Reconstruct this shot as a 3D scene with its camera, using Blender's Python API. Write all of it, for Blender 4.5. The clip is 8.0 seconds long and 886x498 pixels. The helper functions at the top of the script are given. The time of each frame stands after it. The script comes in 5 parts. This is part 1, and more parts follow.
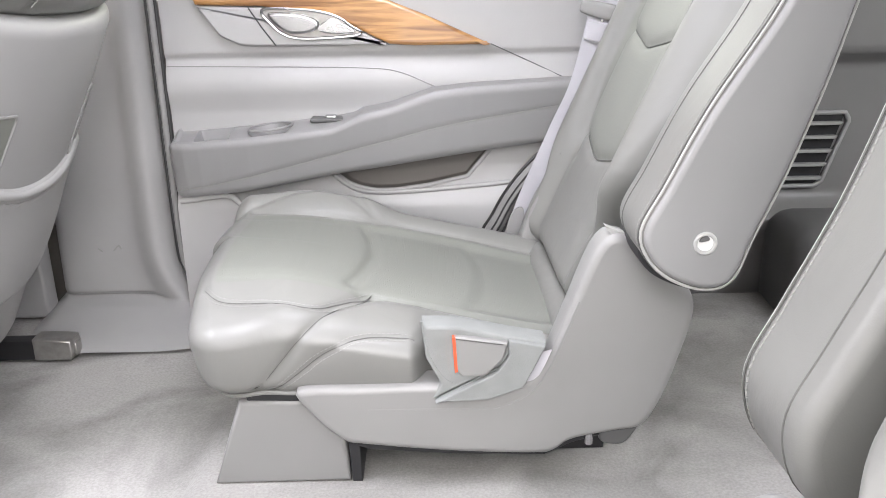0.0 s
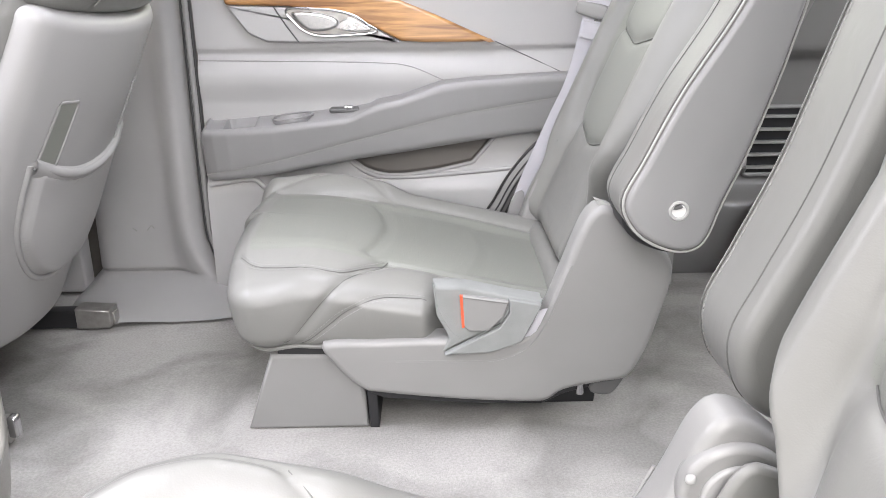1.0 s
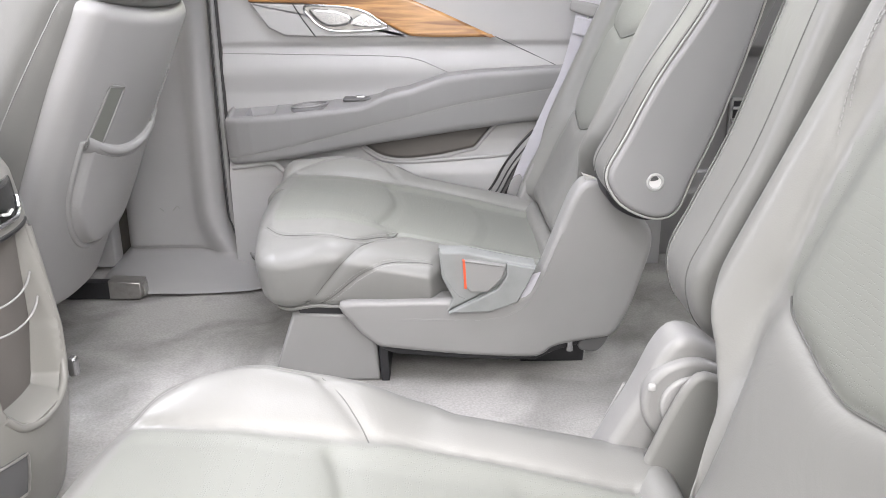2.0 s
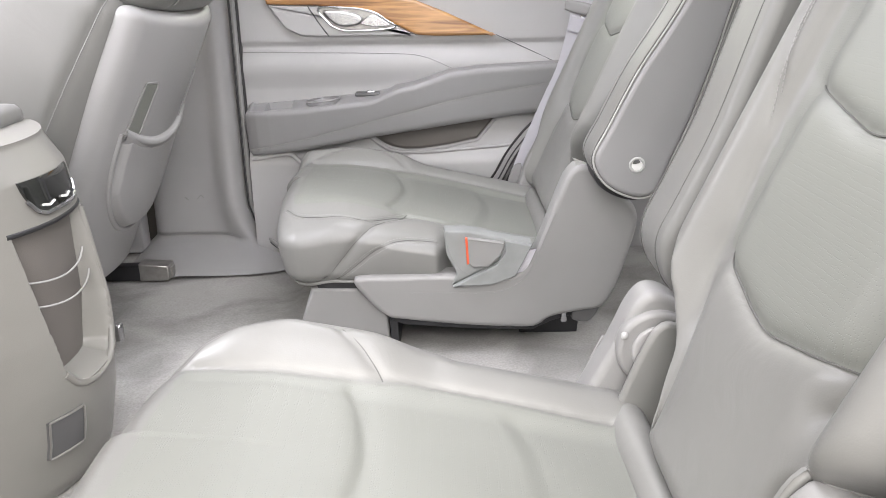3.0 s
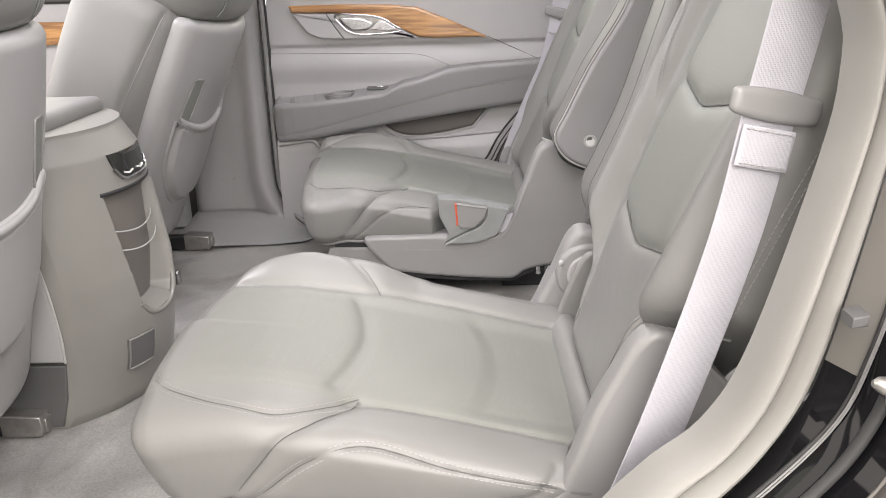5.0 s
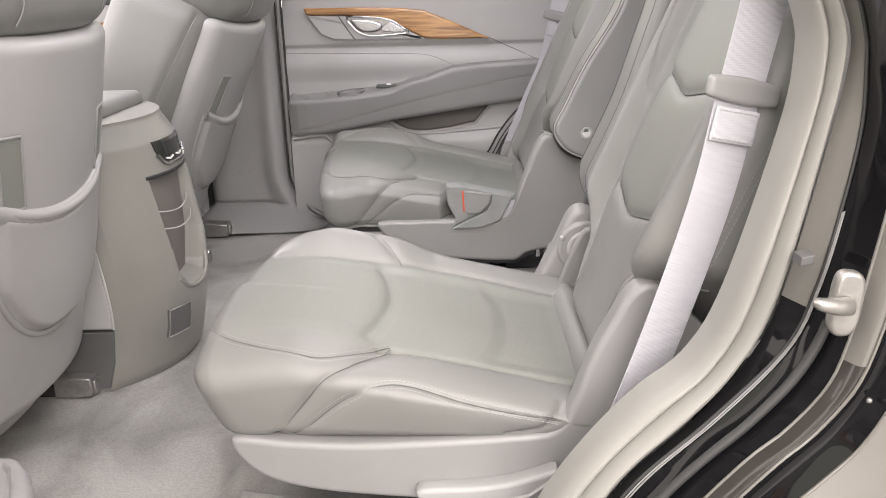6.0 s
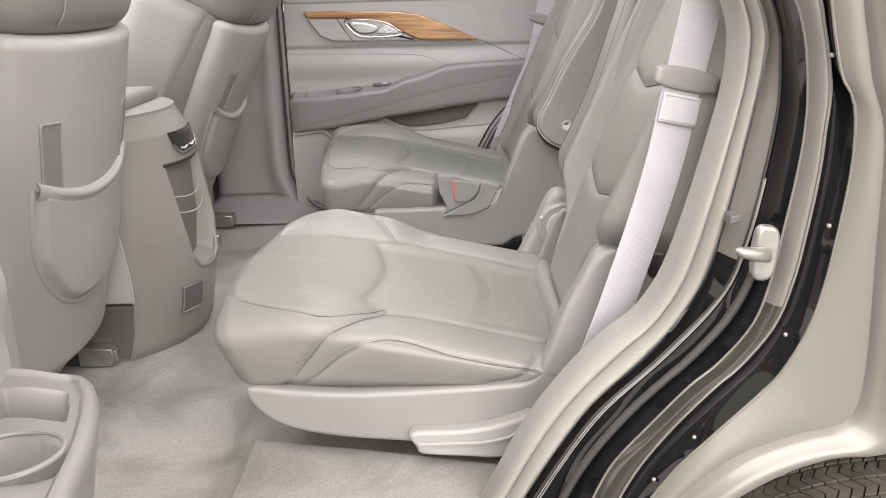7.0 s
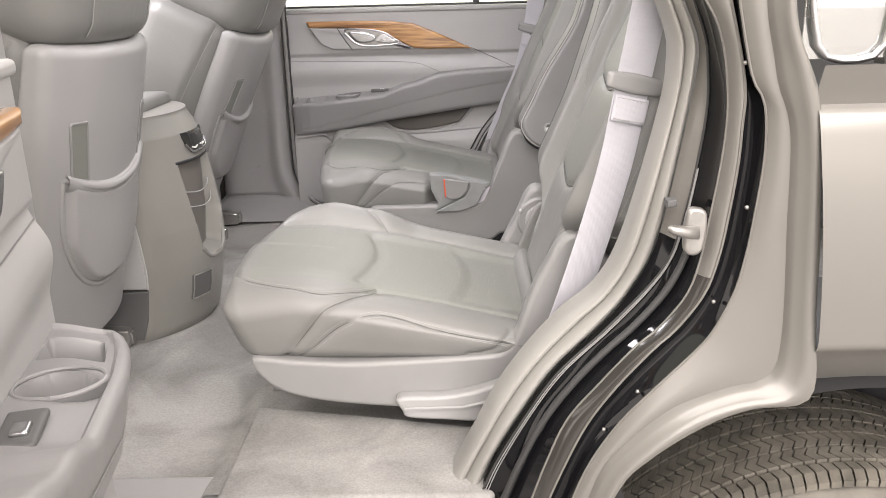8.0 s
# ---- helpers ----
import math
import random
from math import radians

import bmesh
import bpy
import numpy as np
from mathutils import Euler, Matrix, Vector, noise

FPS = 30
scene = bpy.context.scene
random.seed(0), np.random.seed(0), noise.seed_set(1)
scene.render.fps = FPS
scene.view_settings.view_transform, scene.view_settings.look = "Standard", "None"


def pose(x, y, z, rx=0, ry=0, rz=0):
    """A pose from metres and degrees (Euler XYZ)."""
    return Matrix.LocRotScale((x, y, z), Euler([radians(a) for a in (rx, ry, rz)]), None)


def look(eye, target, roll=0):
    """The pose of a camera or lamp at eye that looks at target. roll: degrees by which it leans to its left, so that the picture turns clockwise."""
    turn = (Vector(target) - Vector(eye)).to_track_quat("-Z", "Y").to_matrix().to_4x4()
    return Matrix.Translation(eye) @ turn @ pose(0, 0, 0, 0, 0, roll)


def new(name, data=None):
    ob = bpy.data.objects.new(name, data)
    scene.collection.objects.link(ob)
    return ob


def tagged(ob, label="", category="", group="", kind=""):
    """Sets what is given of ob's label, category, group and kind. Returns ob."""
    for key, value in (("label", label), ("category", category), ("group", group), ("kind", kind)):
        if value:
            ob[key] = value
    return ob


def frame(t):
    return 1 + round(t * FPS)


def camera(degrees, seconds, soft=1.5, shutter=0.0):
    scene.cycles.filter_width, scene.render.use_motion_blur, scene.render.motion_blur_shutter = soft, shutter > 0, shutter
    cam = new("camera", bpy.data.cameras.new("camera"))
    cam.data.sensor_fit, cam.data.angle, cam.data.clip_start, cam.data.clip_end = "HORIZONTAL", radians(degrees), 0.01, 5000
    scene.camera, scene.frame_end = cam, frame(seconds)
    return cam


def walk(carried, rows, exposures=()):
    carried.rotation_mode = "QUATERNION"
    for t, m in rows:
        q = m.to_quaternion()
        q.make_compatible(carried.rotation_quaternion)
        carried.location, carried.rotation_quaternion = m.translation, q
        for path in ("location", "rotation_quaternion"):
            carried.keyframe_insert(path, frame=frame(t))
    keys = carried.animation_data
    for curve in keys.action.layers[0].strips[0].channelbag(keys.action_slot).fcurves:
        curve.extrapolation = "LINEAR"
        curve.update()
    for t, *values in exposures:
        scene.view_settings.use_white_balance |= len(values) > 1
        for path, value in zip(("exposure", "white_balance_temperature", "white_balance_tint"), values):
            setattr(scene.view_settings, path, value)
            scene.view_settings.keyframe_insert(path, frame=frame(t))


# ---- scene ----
cam = camera(57.0, 8.0, soft=0.75)
PATH = [
    (0, (0.121, -0.68, 1.347), (0.151, 1.211, 0.699), -0.9),
    (0.5, (0.118, -0.744, 1.348), (0.144, 1.149, 0.701), -0.8),
    (1, (0.109, -0.825, 1.351), (0.133, 1.068, 0.706), -0.7),
    (1.5, (0.101, -0.905, 1.347), (0.127, 0.99, 0.708), -0.4),
    (3, (0.107, -1.109, 1.361), (0.106, 0.783, 0.715), -1.0),
    (3.5, (0.126, -1.192, 1.374), (0.106, 0.699, 0.723), -1.4),
    (4, (0.15, -1.283, 1.38), (0.105, 0.608, 0.73), -1.8),
    (4.5, (0.172, -1.354, 1.386), (0.115, 0.537, 0.736), -1.9),
    (6, (0.13, -1.581, 1.397), (0.097, 0.313, 0.757), -1.5),
    (6.5, (0.126, -1.654, 1.394), (0.103, 0.242, 0.758), -1.6),
    (7, (0.14, -1.73, 1.398), (0.118, 0.168, 0.768), -1.5),
    (7.5, (0.158, -1.806, 1.405), (0.134, 0.094, 0.782), -1.5),
    (8, (0.174, -1.878, 1.41), (0.142, 0.025, 0.797), -1.5),
]
walk(cam, [(t, look(eye, target, roll)) for t, eye, target, roll in PATH], exposures=[(0, 1.70, 6280, 12), (1.5, 1.52, 6280, 12), (3, 1.38, 6350, 12), (4.5, 1.08, 6510, 13), (8, 0.92, 6640, 14)])

# ---- light ----
world = bpy.data.worlds.new("sky")
scene.world = world
world.use_nodes = True
wn = world.node_tree.nodes
wn["Background"].inputs[0].default_value = (1.0, 0.94, 0.87, 1)
wn["Background"].inputs[1].default_value = 1.45
sun = new("sun", bpy.data.lights.new("sun", "SUN"))
sun.data.energy, sun.data.angle, sun.data.color = 2.85, radians(60), (1, 0.965, 0.93)
sun.matrix_world = look((0.5, -5, 3.4), (0.0, 0, 0.0))
# fill lamps added under the headliner to brighten the cabin; no fixtures there
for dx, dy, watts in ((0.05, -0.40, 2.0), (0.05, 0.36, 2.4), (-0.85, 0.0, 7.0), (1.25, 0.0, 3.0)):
    fill_area = new("cabin_fill", bpy.data.lights.new("cabin_fill", "AREA"))
    fill_area.data.energy, fill_area.data.shape, fill_area.data.size, fill_area.data.size_y = watts, "RECTANGLE", 0.5, 0.3
    fill_area.data.color = (0.98, 0.965, 1.0)
    fill_area.matrix_world = look((dx, dy, 1.765), (dx, dy + 0.001, 0.7))


# ---- materials ----
def material(name, color, rough=0.5, metal=0.0, coat=0.0, vary=0.08, vscale=6.0, grain=0.0, gscale=400.0, kind="noise", spec=0.5, rvary=0.05, wrinkle=0.0):
    """A surface with broad tone changes and fine relief. Sizes are in object metres."""
    m = bpy.data.materials.new(name)
    m.use_nodes = True
    nt = m.node_tree
    n, ln = nt.nodes, nt.links
    b = n["Principled BSDF"]
    b.inputs["Roughness"].default_value = rough
    b.inputs["Metallic"].default_value = metal
    b.inputs["Coat Weight"].default_value = coat
    b.inputs["Coat Roughness"].default_value = 0.08
    b.inputs["Specular IOR Level"].default_value = spec
    co = n.new("ShaderNodeTexCoord")
    no = n.new("ShaderNodeTexNoise")
    no.inputs["Scale"].default_value = vscale
    no.inputs["Detail"].default_value = 6
    ln.new(co.outputs["Object"], no.inputs["Vector"])
    ramp = n.new("ShaderNodeMapRange")
    ramp.inputs[1].default_value, ramp.inputs[2].default_value = 0.3, 0.7
    ramp.inputs[3].default_value, ramp.inputs[4].default_value = 1 - vary, 1 + vary
    ln.new(no.outputs["Fac"], ramp.inputs[0])
    mix = n.new("ShaderNodeVectorMath")
    mix.operation = "SCALE"
    mix.inputs[0].default_value = color
    ln.new(ramp.outputs[0], mix.inputs["Scale"])
    ln.new(mix.outputs[0], b.inputs["Base Color"])
    rr = n.new("ShaderNodeMapRange")
    rr.inputs[1].default_value, rr.inputs[2].default_value = 0.3, 0.7
    rr.inputs[3].default_value, rr.inputs[4].default_value = max(0.02, rough - rvary), min(1, rough + rvary)
    ln.new(no.outputs["Fac"], rr.inputs[0])
    ln.new(rr.outputs[0], b.inputs["Roughness"])
    if grain:
        if kind == "cells":
            g = n.new("ShaderNodeTexVoronoi")
            g.feature = "DISTANCE_TO_EDGE"
            out = g.outputs["Distance"]
        else:
            g = n.new("ShaderNodeTexNoise")
            g.inputs["Detail"].default_value = 4
            out = g.outputs["Fac"]
        g.inputs["Scale"].default_value = gscale
        ln.new(co.outputs["Object"], g.inputs["Vector"])
        bp = n.new("ShaderNodeBump")
        bp.inputs["Strength"].default_value = grain
        bp.inputs["Distance"].default_value = 0.001
        ln.new(out, bp.inputs["Height"])
        ln.new(bp.outputs[0], b.inputs["Normal"])
        if wrinkle:
            w = n.new("ShaderNodeTexNoise")
            w.inputs["Scale"].default_value, w.inputs["Detail"].default_value, w.inputs["Distortion"].default_value = 16, 3, 1.2
            ln.new(co.outputs["Object"], w.inputs["Vector"])
            bw_ = n.new("ShaderNodeBump")
            bw_.inputs["Strength"].default_value, bw_.inputs["Distance"].default_value = wrinkle, 0.01
            ln.new(w.outputs["Fac"], bw_.inputs["Height"])
            ln.new(bw_.outputs[0], bp.inputs["Normal"])
    return m


LEATHER = material("grey_leather", (0.183, 0.182, 0.175), 0.41, vary=0.07, vscale=5, grain=0.10, gscale=420, kind="cells", wrinkle=0.10)
# paler leather, partly lightened to stand in for door light on the armrest
PAD = material("pale_grey_leather", (0.25, 0.248, 0.25), 0.42, vary=0.05, vscale=5, grain=0.10, gscale=420, kind="cells", wrinkle=0.06)
PIPING = material("pale_piping", (0.40, 0.40, 0.39), 0.4, vary=0.04)
PLASTIC = material("grey_plastic", (0.305, 0.302, 0.30), 0.38, vary=0.05, grain=0.2, gscale=900)
PLASTIC_DARK = material("dark_grey_plastic", (0.10, 0.10, 0.10), 0.5, vary=0.06, grain=0.2, gscale=900)
OPENING = material("beige_grey_trim", (0.268, 0.262, 0.245), 0.4, vary=0.05, grain=0.12, gscale=600)
ARMREST = material("grey_soft_trim", (0.25, 0.247, 0.25), 0.42, vary=0.05, grain=0.12, gscale=600)
COVER = material("mid_grey_plastic", (0.232, 0.229, 0.227), 0.36, vary=0.06, grain=0.1, gscale=500)
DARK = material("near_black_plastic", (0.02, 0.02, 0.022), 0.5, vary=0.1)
TRIM = material("pale_grey_trim", (0.37, 0.367, 0.365), 0.42, vary=0.04, grain=0.15, gscale=900)
CARPET = material("grey_carpet", (0.345, 0.337, 0.325), 0.95, vary=0.10, vscale=3, grain=1.0, gscale=900, spec=0.1)
nt = CARPET.node_tree
pb = nt.nodes["Principled BSDF"]
co = nt.nodes.new("ShaderNodeTexCoord")
fine, smudge = nt.nodes.new("ShaderNodeTexNoise"), nt.nodes.new("ShaderNodeTexNoise")
fine.inputs["Scale"].default_value, fine.inputs["Detail"].default_value = 260, 3
smudge.inputs["Scale"].default_value, smudge.inputs["Detail"].default_value, smudge.inputs["Distortion"].default_value = 6.5, 7, 0.5
fr_, sr_ = nt.nodes.new("ShaderNodeMapRange"), nt.nodes.new("ShaderNodeMapRange")
fr_.inputs[1].default_value, fr_.inputs[2].default_value, fr_.inputs[3].default_value, fr_.inputs[4].default_value = 0.3, 0.7, 0.88, 1.10
sr_.inputs[1].default_value, sr_.inputs[2].default_value, sr_.inputs[3].default_value, sr_.inputs[4].default_value = 0.36, 0.57, 0.72, 1.05
base_in = pb.inputs["Base Color"].links[0].from_socket
one, two = nt.nodes.new("ShaderNodeVectorMath"), nt.nodes.new("ShaderNodeVectorMath")
one.operation = two.operation = "SCALE"
for tex, rng in ((fine, fr_), (smudge, sr_)):
    nt.links.new(co.outputs["Object"], tex.inputs["Vector"])
    nt.links.new(tex.outputs["Fac"], rng.inputs[0])
nt.links.new(base_in, one.inputs[0])
nt.links.new(fr_.outputs[0], one.inputs["Scale"])
nt.links.new(one.outputs[0], two.inputs[0])
nt.links.new(sr_.outputs[0], two.inputs["Scale"])
nt.links.new(two.outputs[0], pb.inputs["Base Color"])
CHROME = material("satin_chrome", (0.5, 0.5, 0.51), 0.25, metal=1.0, vary=0.03)
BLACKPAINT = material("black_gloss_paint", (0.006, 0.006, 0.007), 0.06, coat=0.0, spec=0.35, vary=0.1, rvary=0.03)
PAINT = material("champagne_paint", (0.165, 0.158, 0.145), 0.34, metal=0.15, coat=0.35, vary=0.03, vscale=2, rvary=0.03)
# the lower ridge's dark reflection, put into a base colour
RIDGE_REFLECT = material("ridge_dark_reflection", (0.035, 0.032, 0.029), 0.16, coat=0.4, vary=0.12)
# PAINT's champagne in a lighter copy, which evens out the light
PANEL = material("champagne_paint_lit", (0.20, 0.192, 0.178), 0.28, metal=0.3, coat=0.5, vary=0.03, vscale=2, rvary=0.03)
RUBBER = material("tyre_rubber", (0.105, 0.096, 0.080), 0.65, vary=0.35, vscale=25, grain=0.4, gscale=300)
SEALRUB = material("door_seal_rubber", (0.03, 0.03, 0.03), 0.5, vary=0.1)
WEATHER = material("grey_rubber", (0.035, 0.035, 0.035), 0.55, vary=0.1)
WEB = material("pale_belt_webbing", (0.44, 0.435, 0.468), 0.7, vary=0.05, vscale=20)
nt = WEB.node_tree
co, bp = nt.nodes.new("ShaderNodeTexCoord"), nt.nodes.new("ShaderNodeBump")
weave = nt.nodes.new("ShaderNodeMath")
weave.operation = "MULTIPLY"
for k, (axis, size) in enumerate((("Z", 190), ("X", 260))):
    wv = nt.nodes.new("ShaderNodeTexWave")
    wv.bands_direction, wv.inputs["Scale"].default_value = axis, size
    nt.links.new(co.outputs["Object"], wv.inputs["Vector"])
    nt.links.new(wv.outputs["Fac"], weave.inputs[k])
nt.links.new(weave.outputs[0], bp.inputs["Height"])
bp.inputs["Strength"].default_value, bp.inputs["Distance"].default_value = 0.35, 0.0012
nt.links.new(bp.outputs[0], nt.nodes["Principled BSDF"].inputs["Normal"])
THREAD = material("pale_thread", (0.25, 0.25, 0.24), 0.6, vary=0.05)
ORANGE = material("orange_plastic", (0.6, 0.1, 0.04), 0.4, vary=0.05)
FELT = material("grey_felt", (0.215, 0.222, 0.22), 0.9, vary=0.08, vscale=30, grain=0.4, gscale=700)
WHITE = material("white_plastic", (0.7, 0.7, 0.69), 0.4, vary=0.04)
LINER = material("pale_headliner", (0.38, 0.372, 0.35), 0.9, vary=0.05, grain=0.3, gscale=500)
GROUND = material("pale_concrete", (0.20, 0.195, 0.185), 0.6, vary=0.15, vscale=1.5, grain=0.3, gscale=60)
SCREEN = material("black_glass", (0.01, 0.011, 0.01), 0.05, coat=1.0, vary=0.05, rvary=0.02)
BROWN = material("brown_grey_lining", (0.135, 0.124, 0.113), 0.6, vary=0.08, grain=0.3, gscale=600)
TREADLIGHT = material("dusty_rubber", (0.16, 0.15, 0.135), 0.8, vary=0.2, vscale=60)
# dark colour for tubes sunk in seams, standing in for crease shade
SEAM_SHADE = material("seam_crease_shade", (0.10, 0.10, 0.095), 0.7, vary=0.1)
CONSOLE = material("taupe_grey_plastic", (0.202, 0.197, 0.182), 0.36, vary=0.06, grain=0.2, gscale=900)
STEEL = material("dull_steel", (0.34, 0.33, 0.315), 0.35, metal=0.7, vary=0.15, vscale=60)
PERF = material("perforated_leather", (0.181, 0.186, 0.171), 0.46, vary=0.05, vscale=5)
nt = PERF.node_tree
co, vo, bp = nt.nodes.new("ShaderNodeTexCoord"), nt.nodes.new("ShaderNodeTexVoronoi"), nt.nodes.new("ShaderNodeBump")
vo.inputs["Scale"].default_value, vo.inputs["Randomness"].default_value = 420, 0.45
th = nt.nodes.new("ShaderNodeMapRange")
th.inputs[1].default_value, th.inputs[2].default_value = 0.12, 0.3
nt.links.new(co.outputs["Object"], vo.inputs["Vector"])
nt.links.new(vo.outputs["Distance"], th.inputs[0])
nt.links.new(th.outputs[0], bp.inputs["Height"])
bp.inputs["Strength"].default_value, bp.inputs["Distance"].default_value = 0.32, 0.001
nt.links.new(bp.outputs[0], nt.nodes["Principled BSDF"].inputs["Normal"])
WOOD = bpy.data.materials.new("gloss_wood")
WOOD.use_nodes = True
nt = WOOD.node_tree
b = nt.nodes["Principled BSDF"]
co = nt.nodes.new("ShaderNodeTexCoord")
mp = nt.nodes.new("ShaderNodeMapping")
mp.inputs["Rotation"].default_value = (0, 0.13, 0)
mp.inputs["Scale"].default_value = (3, 20, 45)
nz = nt.nodes.new("ShaderNodeTexNoise")
nz.inputs["Scale"].default_value, nz.inputs["Detail"].default_value, nz.inputs["Distortion"].default_value = 1.6, 8, 0.9
cr = nt.nodes.new("ShaderNodeValToRGB")
cr.color_ramp.elements[0].position, cr.color_ramp.elements[0].color = 0.32, (0.15, 0.055, 0.016, 1)
cr.color_ramp.elements[1].position, cr.color_ramp.elements[1].color = 0.64, (0.52, 0.27, 0.09, 1)
nt.links.new(co.outputs["Object"], mp.inputs[0])
nt.links.new(mp.outputs[0], nz.inputs["Vector"])
nt.links.new(nz.outputs["Fac"], cr.inputs[0])
nt.links.new(cr.outputs[0], b.inputs["Base Color"])
b.inputs["Roughness"].default_value, b.inputs["Coat Weight"].default_value, b.inputs["Coat Roughness"].default_value = 0.35, 1.0, 0.04

GLASS = bpy.data.materials.new("window_glass")
GLASS.use_nodes = True
nt = GLASS.node_tree
nt.nodes.remove(nt.nodes["Principled BSDF"])
tr, gl, mx = nt.nodes.new("ShaderNodeBsdfTransparent"), nt.nodes.new("ShaderNodeBsdfGlossy"), nt.nodes.new("ShaderNodeMixShader")
tr.inputs[0].default_value = (0.8, 0.83, 0.78, 1)
gl.inputs["Roughness"].default_value = 0.02
mx.inputs[0].default_value = 0.06
nt.links.new(tr.outputs[0], mx.inputs[1])
nt.links.new(gl.outputs[0], mx.inputs[2])
nt.links.new(mx.outputs[0], nt.nodes["Material Output"].inputs[0])

PRIVACY = GLASS.copy()
PRIVACY.name = "privacy_glass"
PRIVACY.node_tree.nodes["Transparent BSDF"].inputs[0].default_value = (0.7, 0.72, 0.7, 1)
TINTED = GLASS.copy()
TINTED.name = "tinted_glass"
TINTED.node_tree.nodes["Mix Shader"].inputs[0].default_value = 0.6

# ---- shape helpers ----
def part(name, shape, mat, parent=None, label="", smooth=True, normals=None):
    """One mesh object from (verts, faces), under a thing or a part."""
    v, f = shape
    me = bpy.data.meshes.new(name)
    me.from_pydata([tuple(map(float, p)) for p in v], [], [tuple(map(int, q)) for q in f])
    bm = bmesh.new()
    bm.from_mesh(me)
    bmesh.ops.triangulate(bm, faces=[q for q in bm.faces if len(q.verts) > 4], ngon_method="EAR_CLIP")
    if normals is None:
        bmesh.ops.recalc_face_normals(bm, faces=bm.faces)
    bm.to_mesh(me)
    bm.free()
    me.polygons.foreach_set("use_smooth", [smooth] * len(me.polygons))
    me.materials.append(mat)
    ob = new(name, me)
    if normals is not None:
        me.normals_split_custom_set_from_vertices([tuple(q) for q in normals])
    elif smooth:
        try:
            me.set_sharp_from_angle(angle=radians(50))
        except AttributeError:
            pass
    if parent:
        ob.parent = parent
    if label:
        ob["label"] = label
    return ob


def thing(name, at, label, category, group="", kind=""):
    """An Empty at a thing's base, to hold its parts; parts keep world coordinates."""
    e = new(name)
    e.empty_display_size = 0.05
    return tagged(e, label, category, group, kind)


def join(*shapes):
    v, f, k = [], [], 0
    for a, b_ in shapes:
        v += [tuple(p) for p in a]
        f += [tuple(i + k for i in q) for q in b_]
        k += len(a)
    return v, f


def curve(pts, n=60, closed=False):
    """Catmull-Rom through points, n samples evenly along its length."""
    p = np.array(pts, float)
    if len(p) == 2 and not closed:
        return p[0] + np.linspace(0, 1, n)[:, None] * (p[1] - p[0])
    q = np.vstack([p[-1], p, p[0], p[1]]) if closed else np.vstack([2 * p[0] - p[1], p, 2 * p[-1] - p[-2]])
    out = []
    for i in range(1, len(q) - 2):
        t = np.linspace(0, 1, 16, endpoint=False)[:, None]
        a, b_, c, d = q[i - 1], q[i], q[i + 1], q[i + 2]
        out.append(0.5 * (2 * b_ + (c - a) * t + (2 * a - 5 * b_ + 4 * c - d) * t**2 + (3 * b_ - a - 3 * c + d) * t**3))
    out = np.vstack(out + [p[:1] if closed else p[-1:]])
    s = np.r_[0, np.cumsum(np.linalg.norm(np.diff(out, axis=0), axis=1))]
    at = np.linspace(0, s[-1], n + 1)[:-1] if closed else np.linspace(0, s[-1], n)
    return np.stack([np.interp(at, s, out[:, k]) for k in range(out.shape[1])], 1)


def polyline(pts, n=60):
    p = np.array(pts, float)
    s = np.r_[0, np.cumsum(np.linalg.norm(np.diff(p, axis=0), axis=1))]
    return np.stack([np.interp(np.linspace(0, s[-1], n), s, p[:, k]) for k in range(p.shape[1])], 1)


def loft(rows, close_rows=False, close_cols=False, cap=False):
    """Skin over rows of points, all of one count."""
    r = [np.array(x, float) for x in rows]
    n, m = len(r), len(r[0])
    v = np.vstack(r)
    f = []
    for i in range(n if close_rows else n - 1):
        for j in range(m if close_cols else m - 1):
            a, b_, c, d = i * m + j, i * m + (j + 1) % m, ((i + 1) % n) * m + (j + 1) % m, ((i + 1) % n) * m + j
            f.append((a, b_, c, d))
    if cap:
        f += [tuple(range(m)), tuple(range((n - 1) * m, n * m))]
    return v, f


def tube(pts, r, k=6, ends=True):
    p = np.array(pts, float)
    d = np.gradient(p, axis=0)
    d /= np.linalg.norm(d, axis=1)[:, None] + 1e-12
    up = np.array([0.31, 0.52, 0.79])
    a = np.cross(d, up)
    a /= np.linalg.norm(a, axis=1)[:, None] + 1e-12
    c = np.cross(d, a)
    rows = [p + r * (math.cos(w) * a + math.sin(w) * c) for w in np.linspace(0, 2 * math.pi, k, endpoint=False)]
    rows = list(np.array(rows).transpose(1, 0, 2))
    return loft(rows, close_cols=True, cap=ends)


